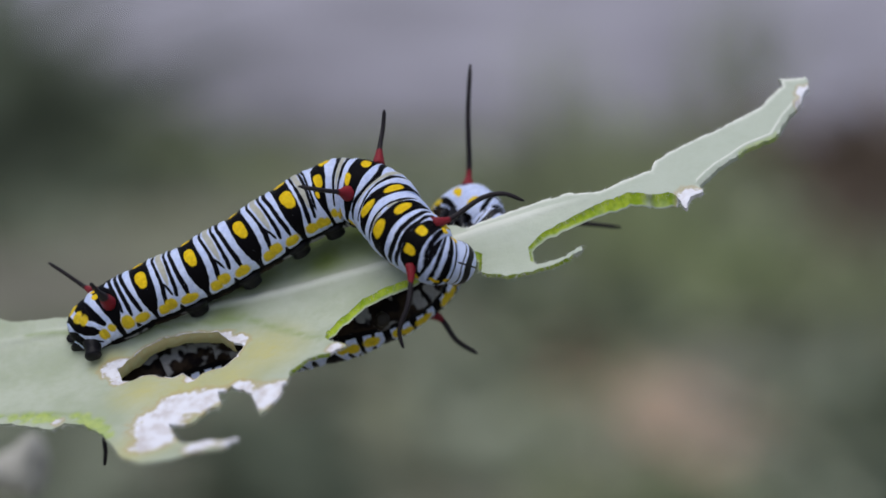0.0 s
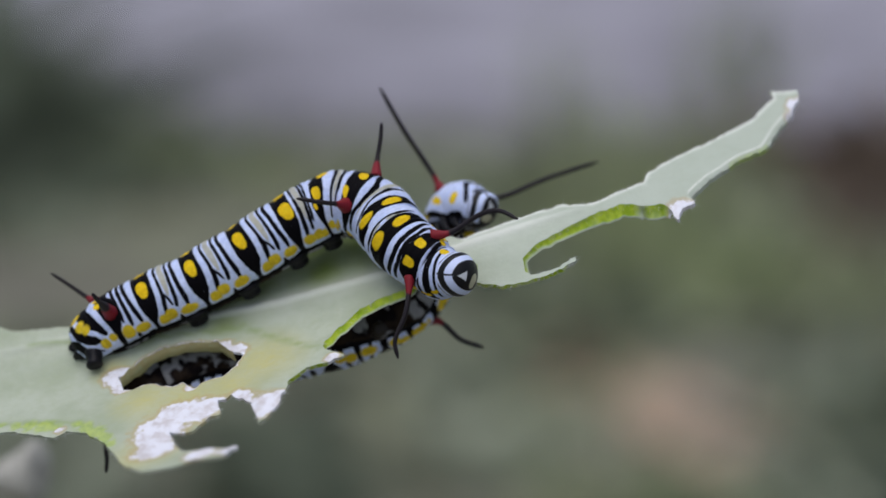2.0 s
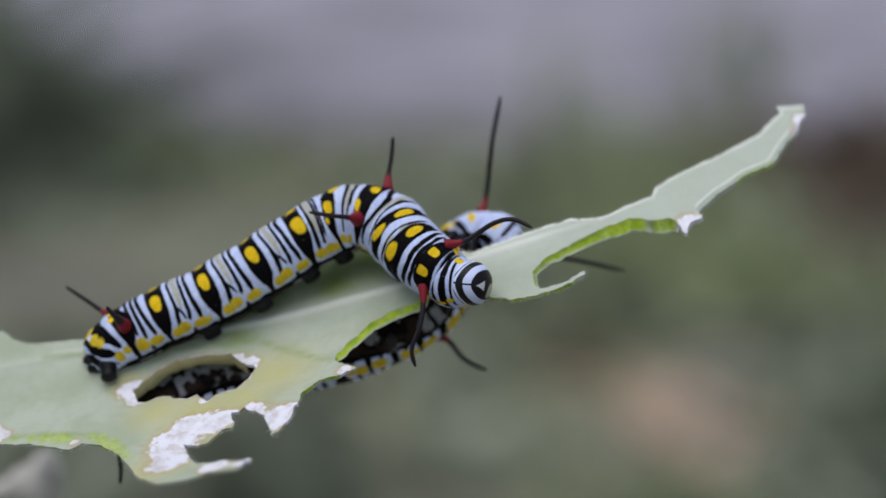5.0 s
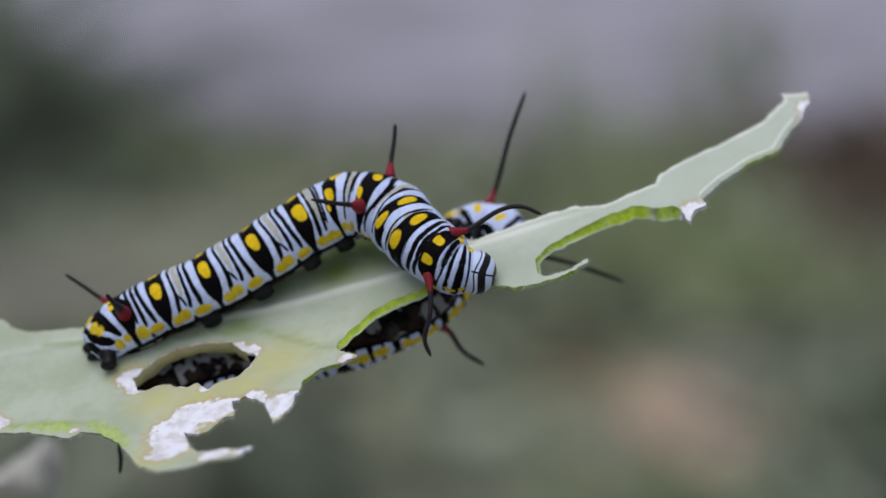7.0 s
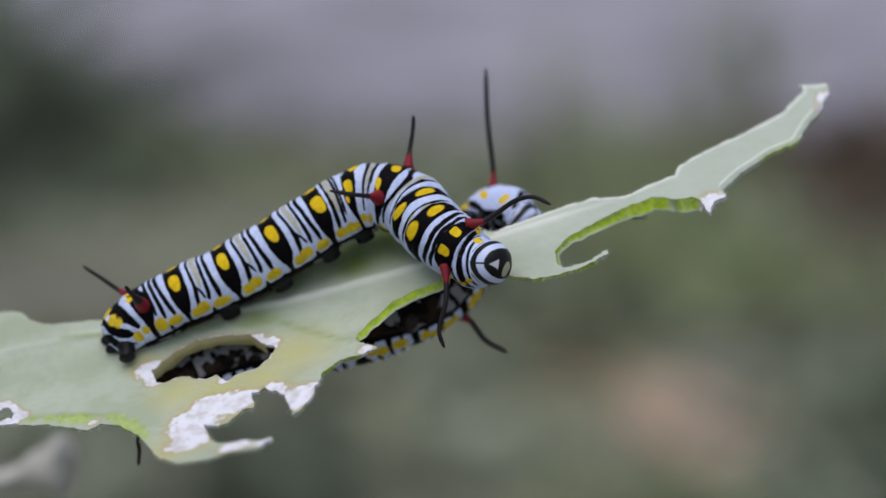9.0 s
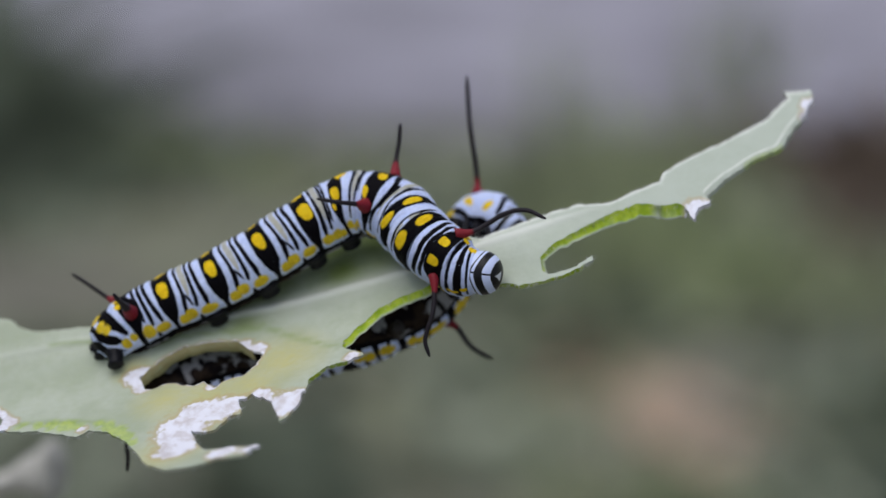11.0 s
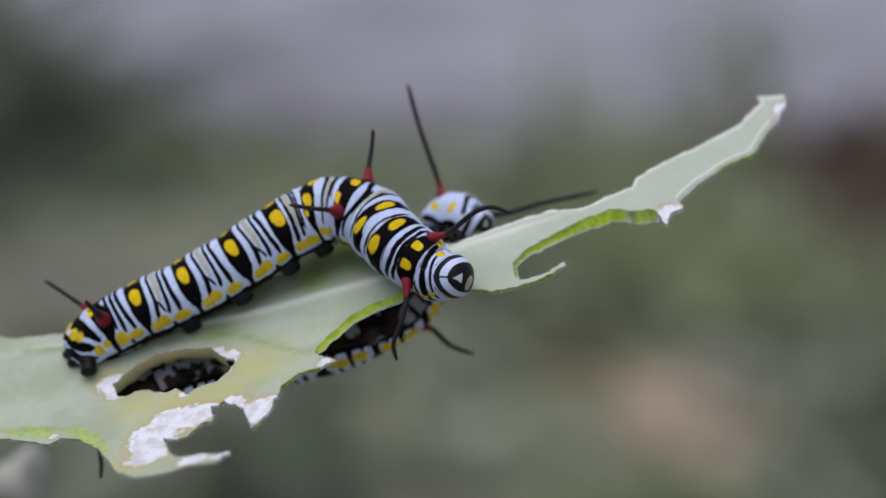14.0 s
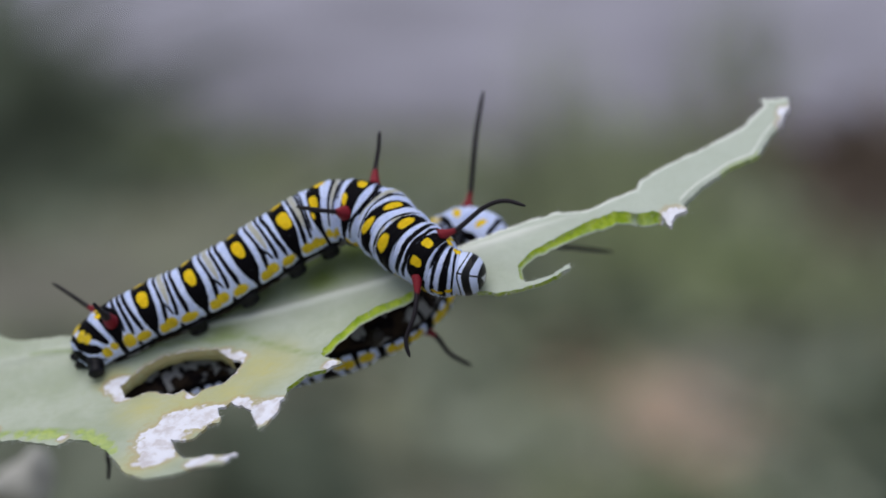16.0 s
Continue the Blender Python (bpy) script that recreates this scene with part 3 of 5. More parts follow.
ground_sheet()
garden_path()
WEED_DARK = foliage("dark_weed_leaf", (0.11, 0.135, 0.09), (0.20, 0.23, 0.165))
WEED = foliage("weed_leaf", (0.25, 0.285, 0.155), (0.36, 0.395, 0.24))
WEED_PALE = foliage("pale_weed_leaf", (0.28, 0.31, 0.22), (0.42, 0.45, 0.34))
WEED_FRESH = foliage("fresh_weed_leaf", (0.29, 0.34, 0.17), (0.40, 0.45, 0.24))
WEED_DRY = foliage("dry_weed_leaf", (0.11, 0.08, 0.06), (0.20, 0.15, 0.11))
rng = random.Random(7)
for mat, label, rows in (
        (WEED_DARK, "dark green leafy weeds, far out of focus", ((-0.62, 2.80, 0.20, 0.16, 230, 0.32, 0.013, 0.8), (-0.42, 2.90, 0.16, 0.12, 60, 0.08, 0.014, 1.0), (-0.36, 2.66, 0.16, 0.13, 80, 0.06, 0.013, 1.2), (-0.56, 2.52, 0.14, 0.16, 60, 0.06, 0.013, 1.2), (0.36, 1.74, 0.11, 0.12, 40, 0.04, 0.011, 1.3), (0.20, 1.62, 0.12, 0.08, 28, 0.04, 0.011, 1.3), (0.33, 1.98, 0.08, 0.10, 20, 0.04, 0.011, 1.3))),
        (WEED, "low dull green weeds spread over the soil", ((-0.20, 2.68, 0.24, 0.12, 110, 0.04, 0.012, 1.3), (0.08, 2.60, 0.18, 0.16, 110, 0.04, 0.012, 1.3), (0.28, 2.25, 0.17, 0.18, 170, 0.035, 0.013, 1.6), (0.12, 2.05, 0.08, 0.10, 60, 0.035, 0.010, 1.3), (0.40, 1.85, 0.12, 0.14, 100, 0.035, 0.010, 1.3), (0.34, 2.78, 0.10, 0.10, 70, 0.06, 0.012, 0.9), (-0.05, 2.98, 0.50, 0.14, 90, 0.04, 0.012, 1.3), (0.17, 2.62, 0.10, 0.22, 120, 0.05, 0.012, 1.3), (0.33, 2.9, 0.09, 0.05, 13, 0.34, 0.007, 0.15), (0.13, 2.95, 0.05, 0.05, 7, 0.30, 0.006, 0.15))),
        (WEED_FRESH, "low fresh green weeds spread over the soil", ((0.19, 2.34, 0.09, 0.09, 150, 0.03, 0.014, 1.8), (0.28, 2.45, 0.08, 0.06, 90, 0.03, 0.012, 1.6))),
        (WEED_DRY, "dry brown weeds, far out of focus", ((0.49, 2.66, 0.10, 0.08, 190, 0.12, 0.014), (0.37, 2.80, 0.10, 0.07, 50, 0.07, 0.014)))):
    for row in rows:
        ob = link("weeds", weed_patch(rng, *row), mat)
        ob.matrix_basis = pose(row[0], row[1], 0)
        tagged(ob, label, "weeds", kind="stuff")


# the same weeds go on round about
far_rng = random.Random(23)
for _ in range(90):
    x, y = far_rng.uniform(-2.6, 2.6), far_rng.uniform(-1.5, 2.85)
    if abs(x) < 0.75 and y > 0.0:
        continue
    size = far_rng.uniform(0.05, 0.14)
    ob = link("weeds", weed_patch(far_rng, x, y, size, size, 50, far_rng.uniform(0.05, 0.16), 0.012, 0.9), far_rng.choice((WEED, WEED_DARK)))
    ob.matrix_basis = pose(x, y, 0)
    tagged(ob, "leafy green weeds growing from the soil", "weeds", kind="stuff")

# scattered small clumps
for _ in range(42):
    x, y = rng.uniform(-0.55, 0.62), rng.uniform(1.62, 2.85)
    if abs(x - 0.176) < 0.12 and abs(y - 1.85) < 0.2:
        continue
    kinds = [(WEED, "small dull green weed on the soil"), (WEED_PALE, "small grey-green weed on the soil"), (WEED_DARK, "small dark green weed on the soil")]
    kinds += [(WEED_FRESH, "small fresh green weed on the soil")] * 3 if x > 0.05 and y > 1.9 else [(WEED_PALE, "small grey-green weed on the soil")]
    mat, label = rng.choice(kinds)
    size = rng.uniform(0.03, 0.07)
    ob = link("weeds", weed_patch(rng, x, y, size, size * 1.5, 46, 0.05, 0.012, 1.0), mat)
    ob.matrix_basis = pose(x, y, 0)
    tagged(ob, label, "weeds", kind="stuff")


# dull patches where little grows
dull_rng = random.Random(31)
for x, y, r, count in ((0.07, 2.04, 0.08, 18), (0.13, 1.98, 0.05, 8), (0.37, 2.50, 0.09, 40), (0.42, 2.30, 0.07, 20)):
    ob = link("weeds", weed_patch(dull_rng, x, y, r, r, count, 0.03, 0.012, 1.4), WEED_DRY)
    ob.matrix_basis = pose(x, y, 0)
    tagged(ob, "dry brown weeds lying low on the soil", "weeds", kind="stuff")


# taller weeds at the edge of the path
for x, y, r, count, tall in ((-0.54, 2.92, 0.12, 60, 0.20), (-0.44, 3.0, 0.09, 26, 0.12)):
    ob = link("weeds", weed_patch(dull_rng, x, y, r, r, count, tall, 0.013, 0.8), WEED_DARK)
    ob.matrix_basis = pose(x, y, 0)
    tagged(ob, "dark green leafy weeds at the edge of the path", "weeds", kind="stuff")


def fallen_leaf(x, y, turn, size, material):
    """A dry curled leaf lying on the soil."""
    bm = bmesh.new()
    rows = []
    for i in range(9):
        u = i / 8
        w = math.sin(math.pi * (0.08 + 0.9 * u)) ** 0.8 * 0.45
        rows.append([bm.verts.new(((u - 0.5) * size, v * w * size, size * (0.03 + 0.04 * v * v * 2 + 0.05 * (u - 0.5) ** 2))) for v in (-1, -0.5, 0, 0.5, 1)])
    for r0, r1 in zip(rows, rows[1:]):
        for k in range(4):
            bm.faces.new((r0[k], r1[k], r1[k + 1], r0[k + 1]))
    ob = link("fallen_leaf", bm, material)
    ob.matrix_basis = pose(x, y, 0.03 * noise.noise((x * 2, (y - 2) * 2, 0)) + 0.002, 0, 0, turn)
    return tagged(ob, "dry pinkish brown leaf fallen on the soil", "leaf", "fallen leaves")


FALLEN = plain("dry_fallen_leaf", (0.68, 0.52, 0.39), 0.8, 0.4, 0.08, 0.2, 0.5, 0.002)
for _ in range(46):
    y = rng.gauss(0, 0.10)
    x = rng.gauss(0, 0.024) - 0.30 * y
    fallen_leaf(0.172 + x, 1.85 + y, rng.uniform(0, 360), rng.uniform(0.018, 0.036), FALLEN)


# ---- the plant ----
PHI, LEAN = radians(17.1), radians(40)
ALONG = Vector((math.cos(PHI), 0, math.sin(PHI)))
RISE = Vector((-math.sin(PHI), 0, math.cos(PHI)))
ACROSS = RISE * math.sin(LEAN) + Vector((0, 1, 0)) * math.cos(LEAN)
FACE = RISE * math.cos(LEAN) - Vector((0, 1, 0)) * math.sin(LEAN)
LEAF_ORIGIN = Vector((0, 0, 61.7 * K))


def leaf_height(a, c):
    return 0.5 * math.sin(a * 0.11 + 0.6) + 0.012 * (c + 4) ** 2 * (0.5 + 0.5 * math.tanh(-a / 12)) - 0.25 * math.sin(c * 0.5 + a * 0.05)


def on_leaf(a, c, lift=0.0):
    """A place on the leaf: a along it, c across it, in millimetres."""
    return LEAF_ORIGIN + (ALONG * a + ACROSS * c + FACE * (leaf_height(a, c) + lift)) * MM


FAR_EDGE = [(-50.0, 7.0), (-42.6, 5.2), (-41.4, 4.6), (-40.6, 3.3), (-39.6, 2.3), (-37.3, 1.7), (-34.0, 0.9), (-29.1, 1.4), (-23.3, 2.8), (-18.0, 3.4), (-13.3, 2.8), (-9.1, 2.5), (-5.1, 1.6), (-1.4, -1.2), (1.8, -3.5), (4.9, -3.3), (7.6, -3.2), (10.6, -3.1), (13.5, -4.2), (15.6, -3.7), (18.3, -3.1), (19.1, -1.8), (21.4, -0.7), (23.7, 0.0), (26.6, 0.9), (29.4, 1.7), (32.3, 3.7), (32.3, 4.5), (34.5, 3.8)]
STRIP_EDGE = [(34.4, 2.6), (33.2, 1.2), (31.4, -0.3), (29.7, -2.6), (27.3, -3.1), (24.9, -4.4), (23.2, -5.5), (21.8, -6.6), (21.8, -7.7), (20.6, -7.9), (19.9, -9.1), (19.5, -7.2), (19.0, -6.6), (18.0, -6.5), (17.4, -6.2), (16.6, -5.6), (15.7, -5.4), (13.1, -5.6), (9.8, -6.4), (7.4, -7.1), (6.1, -8.1), (5.9, -9.7), (6.3, -10.6), (8.8, -10.6), (10.5, -9.8), (10.2, -10.4), (8.2, -11.2), (5.7, -11.3), (3.5, -10.8), (1.6, -9.2), (2.1, -8.0), (2.1, -6.9), (1.0, -5.9), (-0.5, -5.7), (-2.5, -6.4), (-4.4, -7.0)]
NEAR_EDGE = [(-6.2, -7.0), (-8.8, -7.4), (-11.1, -9.2), (-12.5, -10.7), (-12.4, -12.0), (-10.9, -14.1), (-12.9, -14.3), (-14.3, -14.1), (-15.9, -15.1), (-16.6, -16.9), (-17.2, -17.9), (-18.0, -19.3), (-19.0, -20.6), (-19.3, -18.2), (-19.5, -16.7), (-20.2, -15.8), (-21.1, -14.7), (-21.7, -15.0), (-22.3, -15.0), (-22.2, -17.3), (-23.2, -17.1), (-24.5, -18.3), (-25.7, -18.4), (-26.6, -17.6), (-26.3, -20.0), (-25.5, -22.5), (-23.7, -23.3), (-20.8, -25.2), (-22.1, -26.9), (-24.5, -25.7), (-26.3, -26.1), (-28.6, -25.3), (-30.5, -22.0), (-31.6, -18.4), (-32.3, -16.3), (-33.7, -14.3), (-35.6, -13.2), (-36.5, -13.8), (-38.0, -12.7), (-39.5, -11.5), (-41.0, -10.8), (-50.7, -5.3)]
HOLE_EDGE = [(-30.7, -6.8), (-29.8, -5.9), (-28.1, -4.8), (-26.3, -4.4), (-24.1, -4.6), (-21.6, -5.5), (-20.8, -7.0), (-19.6, -8.5), (-20.3, -10.0), (-21.4, -10.8), (-23.6, -11.4), (-24.3, -11.7), (-25.0, -10.6), (-26.0, -10.5), (-28.2, -8.8), (-30.3, -9.0)]

SMALL_HOLE = [(-45.5, -7.3), (-44.8, -6.4), (-43.5, -6.7), (-42.8, -7.9), (-43.2, -8.7), (-44.5, -8.5)]
SMALL_DRY = ((-42.5, -8.5, 0.8), (-44.0, -6.1, 0.8), (-43.2, -9.1, 0.7))


def worn_edge(pts, step, rough, seed, loop=False):
    """Points along an edge at about even steps, with small bites."""
    out = []
    pairs = list(zip(pts, pts[1:] + pts[:1] if loop else pts[1:]))
    for (a0, c0), (a1, c1) in pairs:
        n = max(1, round(math.hypot(a1 - a0, c1 - c0) / step))
        for i in range(n):
            f = i / n
            a, c = a0 + (a1 - a0) * f, c0 + (c1 - c0) * f
            gnaw = near_lines(a, c, BITTEN, 0.5) if a > 4 else 0.0
            c += gnaw * 0.16 * noise.noise((a * 1.7, c * 1.7, 6))
            v = noise.noise_vector((a * 1.6, c * 1.6, seed)) * rough + noise.noise_vector((a * 5, c * 5, seed)) * rough * 0.5
            v *= 1 - 0.85 * gnaw
            out.append((a + v.x, c + v.y))
    return out


def near_segment(a, c, p, q):
    ux, uy = q[0] - p[0], q[1] - p[1]
    f = max(0, min(1, ((a - p[0]) * ux + (c - p[1]) * uy) / (ux * ux + uy * uy)))
    return math.hypot(a - p[0] - f * ux, c - p[1] - f * uy), f


DRY = ((-27.4, -17.2, 2.2), (-26, -15.2, 1.6), (-24.0, -15.6, 1.7), (-22.3, -15.4, 1.0), (-28.0, -20.2, 1.9), (-18.8, -17.8, 1.7), (-20.3, -15.4, 1.0), (-17.3, -17.0, 0.9), (-30.9, -6.6, 1.2), (-30.6, -8.6, 0.7), (-20.0, -7.6, 0.9), (-21.0, -6.2, 0.6), (-24.6, -11.6, 0.5), (-12.0, -13.8, 0.7), (20.6, -8.2, 1.3), (-36.0, -12.8, 0.5), (-24, -24.5, 1.2), (-21.5, -25.4, 1.0), (-21.6, -10.6, 0.4), (34.0, 2.0, 0.9), (33.2, 1.0, 0.6), *SMALL_DRY)
YELLOWED = ((-25, -13.5, 4.0), (-18, -10.5, 3.4), (-28.5, -11.5, 2.6), (-21, -13, 3.0), (-29, -21, 3.0), (-31.2, -5.5, 1.5))


MIDRIB = ((-50, 0.9), (-34, -0.6), (-16.5, -3.25), (-5.7, -4.4), (2, -4.35), (12.5, -4.6))
# lines along which the leaf was bitten lately and shows its green flesh
BITTEN = (((-4, -6.8), (-6.2, -7.0)), ((-6.2, -7.0), (-8.8, -7.4)), ((-8.8, -7.4), (-11.1, -9.2)), ((-11.1, -9.2), (-12.6, -11.0)), ((5.9, -9.2), (7.4, -7.1)), ((7.4, -7.1), (9.8, -6.4)), ((9.8, -6.4), (13.1, -5.6)), ((13.1, -5.6), (16.9, -5.8)), ((18.0, -6.5), (19.2, -6.8)), ((2.1, -8.2), (2.1, -6.8)))
NIBBLED = (((1.8, -9.4), (4, -10.8)), ((4, -10.8), (9, -11.0)), ((-12.9, -14.3), (-15.9, -15.1)))


# turned-down margin of the narrow end, and its far margin
FOLD = STRIP_EDGE[1:8]
BROW = FAR_EDGE[14:]


def near_lines(a, c, lines, reach):
    return max(0, min(1, 2.0 - min(near_segment(a, c, p, q)[0] for p, q in lines) / reach))


def notch(a):
    """Way along the long bite in the narrow end, from its inner curve at 0 to its open end at 1."""
    return max(0, min(1, (a - 7.0) / 8.0))


def fresh(a, c):
    return near_lines(a, c, BITTEN, 0.4)


# places where the skin is grazed off and the flesh shows
GRAZED = ((-36.7, -12.3, 0.55), (-37.6, -11.7, 0.8), (-38.8, -11.0, 0.65), (-40.0, -10.5, 0.5), (-41.5, -9.8, 0.35),
          (-34.5, -12.9, 0.4), (-33.8, -13.6, 0.7), (-33.1, -14.7, 0.85), (-32.4, -15.9, 0.75), (-31.9, -17.0, 0.45))


def grazed(a, c):
    wob = 0.25 * noise.noise((a * 2.4, c * 2.4, 11))
    return max(0, min(1, max(1.0 - (math.hypot(a - x - 0.1, c - y - 0.28) / r - 0.9 + wob) * 6.0 for x, y, r in GRAZED)))


# stretches without pale bloom, darkened to paint in shade under the arched body
GREEN_SHADE = ((-12, 2.5, 8.4), (-7, 0.8, 7.0), (-18, 1.5, 7.6), (-20.5, -3.0, 3.4), (-3, 0.0, 5.2), (-24.5, 0.2, 5.0), (-28.0, -1.6, 3.2), (-11, -1.0, 4.6))


def leaf_blade(parent):
    def inside(p, poly):
        hit = False
        for (x0, y0), (x1, y1) in zip(poly, poly[1:] + poly[:1]):
            if (y0 > p[1]) != (y1 > p[1]) and p[0] < (x1 - x0) * (p[1] - y0) / (y1 - y0) + x0:
                hit = not hit
        return hit
    small = worn_edge(SMALL_HOLE, 0.25, 0.08, 9.0, True)
    edge = worn_edge(FAR_EDGE + STRIP_EDGE + NEAR_EDGE, 0.22, 0.17, 1.0, True)
    hole = worn_edge(HOLE_EDGE, 0.22, 0.09, 5.0, True)
    pts = [Vector(p) for p in edge + hole + small]
    n, h, k = len(edge), len(hole), len(small)
    edges = [(i, (i + 1) % n) for i in range(n)] + [(n + i, n + (i + 1) % h) for i in range(h)] + [(n + h + i, n + h + (i + 1) % k) for i in range(k)]
    a = -51.0
    row = 0
    while a < 36:
        c = -28.0 + (row % 2) * 0.3
        while c < 6:
            pts.append(Vector((a + 0.1 * math.sin(c * 9), c)))
            c += 0.6
        a += 0.55
        row += 1
    for k in range(1600):
        a, c = -42.5 + 0.22 * (k % 52), -17.8 + 0.26 * (k // 52)
        if 0.0 < grazed(a, c) and inside((a, c), edge):
            pts.append(Vector((a, c + 0.01 * (k % 3))))
    # closer points along the ribs and margins of fine relief
    for line, offs in ((MIDRIB, (-0.9, -0.6, -0.35, -0.15, 0.15, 0.35, 0.6, 0.9)), (FOLD, (-0.8, -0.65, -0.5, -0.35, -0.2, 0.2, 0.35, 0.5, 0.65, 0.8)), (BROW, (-0.5, -0.25, 0.25, 0.5))):
        for p, q in zip(line, line[1:]):
            dx, dy = q[0] - p[0], q[1] - p[1]
            run = math.hypot(dx, dy)
            for k in range(max(1, round(run / 0.3))):
                f = k / max(1, round(run / 0.3))
                for o in offs:
                    spot = (p[0] + dx * f - dy / run * o, p[1] + dy * f + dx / run * o)
                    if inside(spot, edge):
                        pts.append(Vector(spot))
    vs, es, fs, *_ = delaunay_2d_cdt(pts, edges, [], 2, 1e-4)

    keep = []
    for f in fs:
        m = sum((vs[i] for i in f), Vector((0, 0))) / len(f)
        if inside(m, edge) and not inside(m, hole) and not inside(m, small):
            keep.append(tuple(f))
    bm = bmesh.new()
    lay = {k: bm.verts.layers.float.new(k) for k in ("dry", "yellow", "vein", "dark_vein", "cut", "pale", "green_shade")}
    used = sorted({i for f in keep for i in f})
    top, low, cut = {}, {}, {}
    count = {}
    for f in keep:
        for i, j in zip(f, f[1:] + f[:1]):
            count[(min(i, j), max(i, j))] = count.get((min(i, j), max(i, j)), 0) + 1
    rim = {i for e, k in count.items() if k == 1 for i in e}

    def vert(i, lift, on_cut, lip=0.0):
        a, c = vs[i]
        if lift < -0.1:
            spread = 0.15 + 0.40 * notch(a) if a > 4 else 0.5
            out = (spread * min(1, -lift / 0.6) + lip * (1.6 - notch(a) if a > 4 else 1.0)) * fresh(a, c)
            side = -0.9 if 1.2 < a < 2.9 and -8.8 < c < -6.3 else 0.5 * max(0, min(1, (-7.0 - c) / 1.2)) if 5.0 < a < 8.0 else 0.0
            a, c = a + out * side, c - out * (1 - abs(side) * 0.6)
        wav = noise.noise((a * 0.7, c * 0.7, 3)) * 0.10
        dry = 0.0
        for x, y, r in DRY:
            dry = max(dry, 1.0 - 0.5 * math.hypot(a - x, c - y) / r)
        to_hole = min(near_segment(a, c, p, q)[0] for p, q in zip(HOLE_EDGE, HOLE_EDGE[1:] + HOLE_EDGE[:1]))
        to_small = min(near_segment(a, c, p, q)[0] for p, q in zip(SMALL_HOLE, SMALL_HOLE[1:] + SMALL_HOLE[:1]))
        dry = max(0, dry, 0.58 - to_hole / 0.7, 0.9 - to_small / 1.6)
        crumple = dry * dry * (noise.noise((a * 0.9, c * 0.9, 8)) * 0.8 + noise.noise((a * 2.2, c * 2.2, 4)) * 0.25)
        rib = min(near_segment(a, c, p, q)[0] for p, q in zip(MIDRIB, MIDRIB[1:]))
        fold = min(near_segment(a, c, p, q)[0] for p, q in zip(FOLD, FOLD[1:]))
        brow = min(near_segment(a, c, p, q)[0] for p, q in zip(BROW, BROW[1:]))
        lift -= 0.3 * max(0, 1 - fold / 0.5)
        v = bm.verts.new(on_leaf(a, c, lift + wav + crumple + 0.22 * math.exp(-(rib / 0.36) ** 2) * (lift > -0.1)))
        v[lay["dry"]] = dry
        v[lay["yellow"]] = max([0] + [1 - math.hypot(a - x, c - y) / (1.5 * r) for x, y, r in YELLOWED])
        v[lay["vein"]] = max(0, max(min(0.62, 1.2 - rib / 0.45), 0.25 * (1 - rib / 1.5)) * max(0.25, min(1, (a + 42) / 16)) * max(0.2, min(1, (13 - a) / 6)), 0.8 - abs(fold - 0.5) / 0.2, 1.1 - brow / 0.35)
        dark = 0.0
        for p, q in VEINS:
            d, f = near_segment(a, c, p, q)
            dark = max(dark, (1 - d / 0.45) * 0.6)
        v[lay["dark_vein"]] = max(0, dark)
        graze = grazed(a, c) if a < -30 else 0.0
        v.co -= FACE * 0.14 * MM * graze
        v[lay["cut"]] = max(0.55 * graze * (lift > -0.3), max(on_cut, 0.9 * (fold < 0.32 and 25.5 < a < 30.5)) * max(fresh(a, c), near_lines(a, c, NIBBLED, 0.35), 0.75 * (26 < a < 30) * max(0, 1 - fold / 0.4)))
        v[lay["green_shade"]] = max([0] + [1 - math.hypot(a - x, c - y) / r for x, y, r in GREEN_SHADE])
        v[lay["pale"]] = max(0, min(1, 0.45 + (a - 2) / 25), 0.5 * (1 - rib / 3.5) * (c < -2))
        return v
    for i in used:
        a, c = vs[i]
        d, f = near_segment(a, c, (4, -7), (19, -5.6))
        bitten = max(0, min(1, 2 - d / 1.2))
        thick = 0.28 + (0.26 if a > -30 else 0.75) * fresh(a, c) * (1 - bitten) + (0.12 if a > 17 else 0.0) + 0.18 * near_lines(a, c, NIBBLED, 0.3)
        thick += bitten * (0.10 + 0.62 * notch(a) + 0.12 * noise.noise((a * 1.3, 2, 5)))
        top[i], low[i] = vert(i, 0, 0.0), vert(i, -thick, 0.6)
        if i in rim:
            cut[i] = (vert(i, -0.02, 1.0), vert(i, -thick * 0.82, 1.0), vert(i, -thick * 0.86, 0.15, 0.22), vert(i, -thick * 0.98, 0.05, 0.24))
    for f in keep:
        bm.faces.new([top[i] for i in f])
        bm.faces.new([low[i] for i in reversed(f)])
        for i, j in zip(f, f[1:] + f[:1]):
            if count[(min(i, j), max(i, j))] == 1:
                for k in range(3):
                    bm.faces.new((cut[j][k], cut[i][k], cut[i][k + 1], cut[j][k + 1]))
    # the far side of the large hole, where the leaf bends down into it
    lip_rows = []
    for k, (a, c) in enumerate(p for p in hole if p[1] > -7.4):
        row = []
        for j, (down, back) in enumerate(((0.1, 0.0), (0.45, 0.12), (0.9, 0.10), (1.35, -0.1), (1.6, -0.4))):
            wob = 1 + 0.25 * noise.noise((a * 0.9, j * 0.6, 7))
            v = bm.verts.new(on_leaf(a, c - back * wob, -down * wob))
            v[lay["dry"]] = 0.42 - 0.04 * j
            v[lay["yellow"]] = 0.8
            v[lay["green_shade"]] = 0.06 * j
            row.append(v)
        lip_rows.append(row)
    for r0, r1 in zip(lip_rows, lip_rows[1:]):
        if (r0[0].co - r1[0].co).length < 1.2 * MM:
            for j in range(4):
                bm.faces.new((r0[j], r1[j], r1[j + 1], r0[j + 1]))
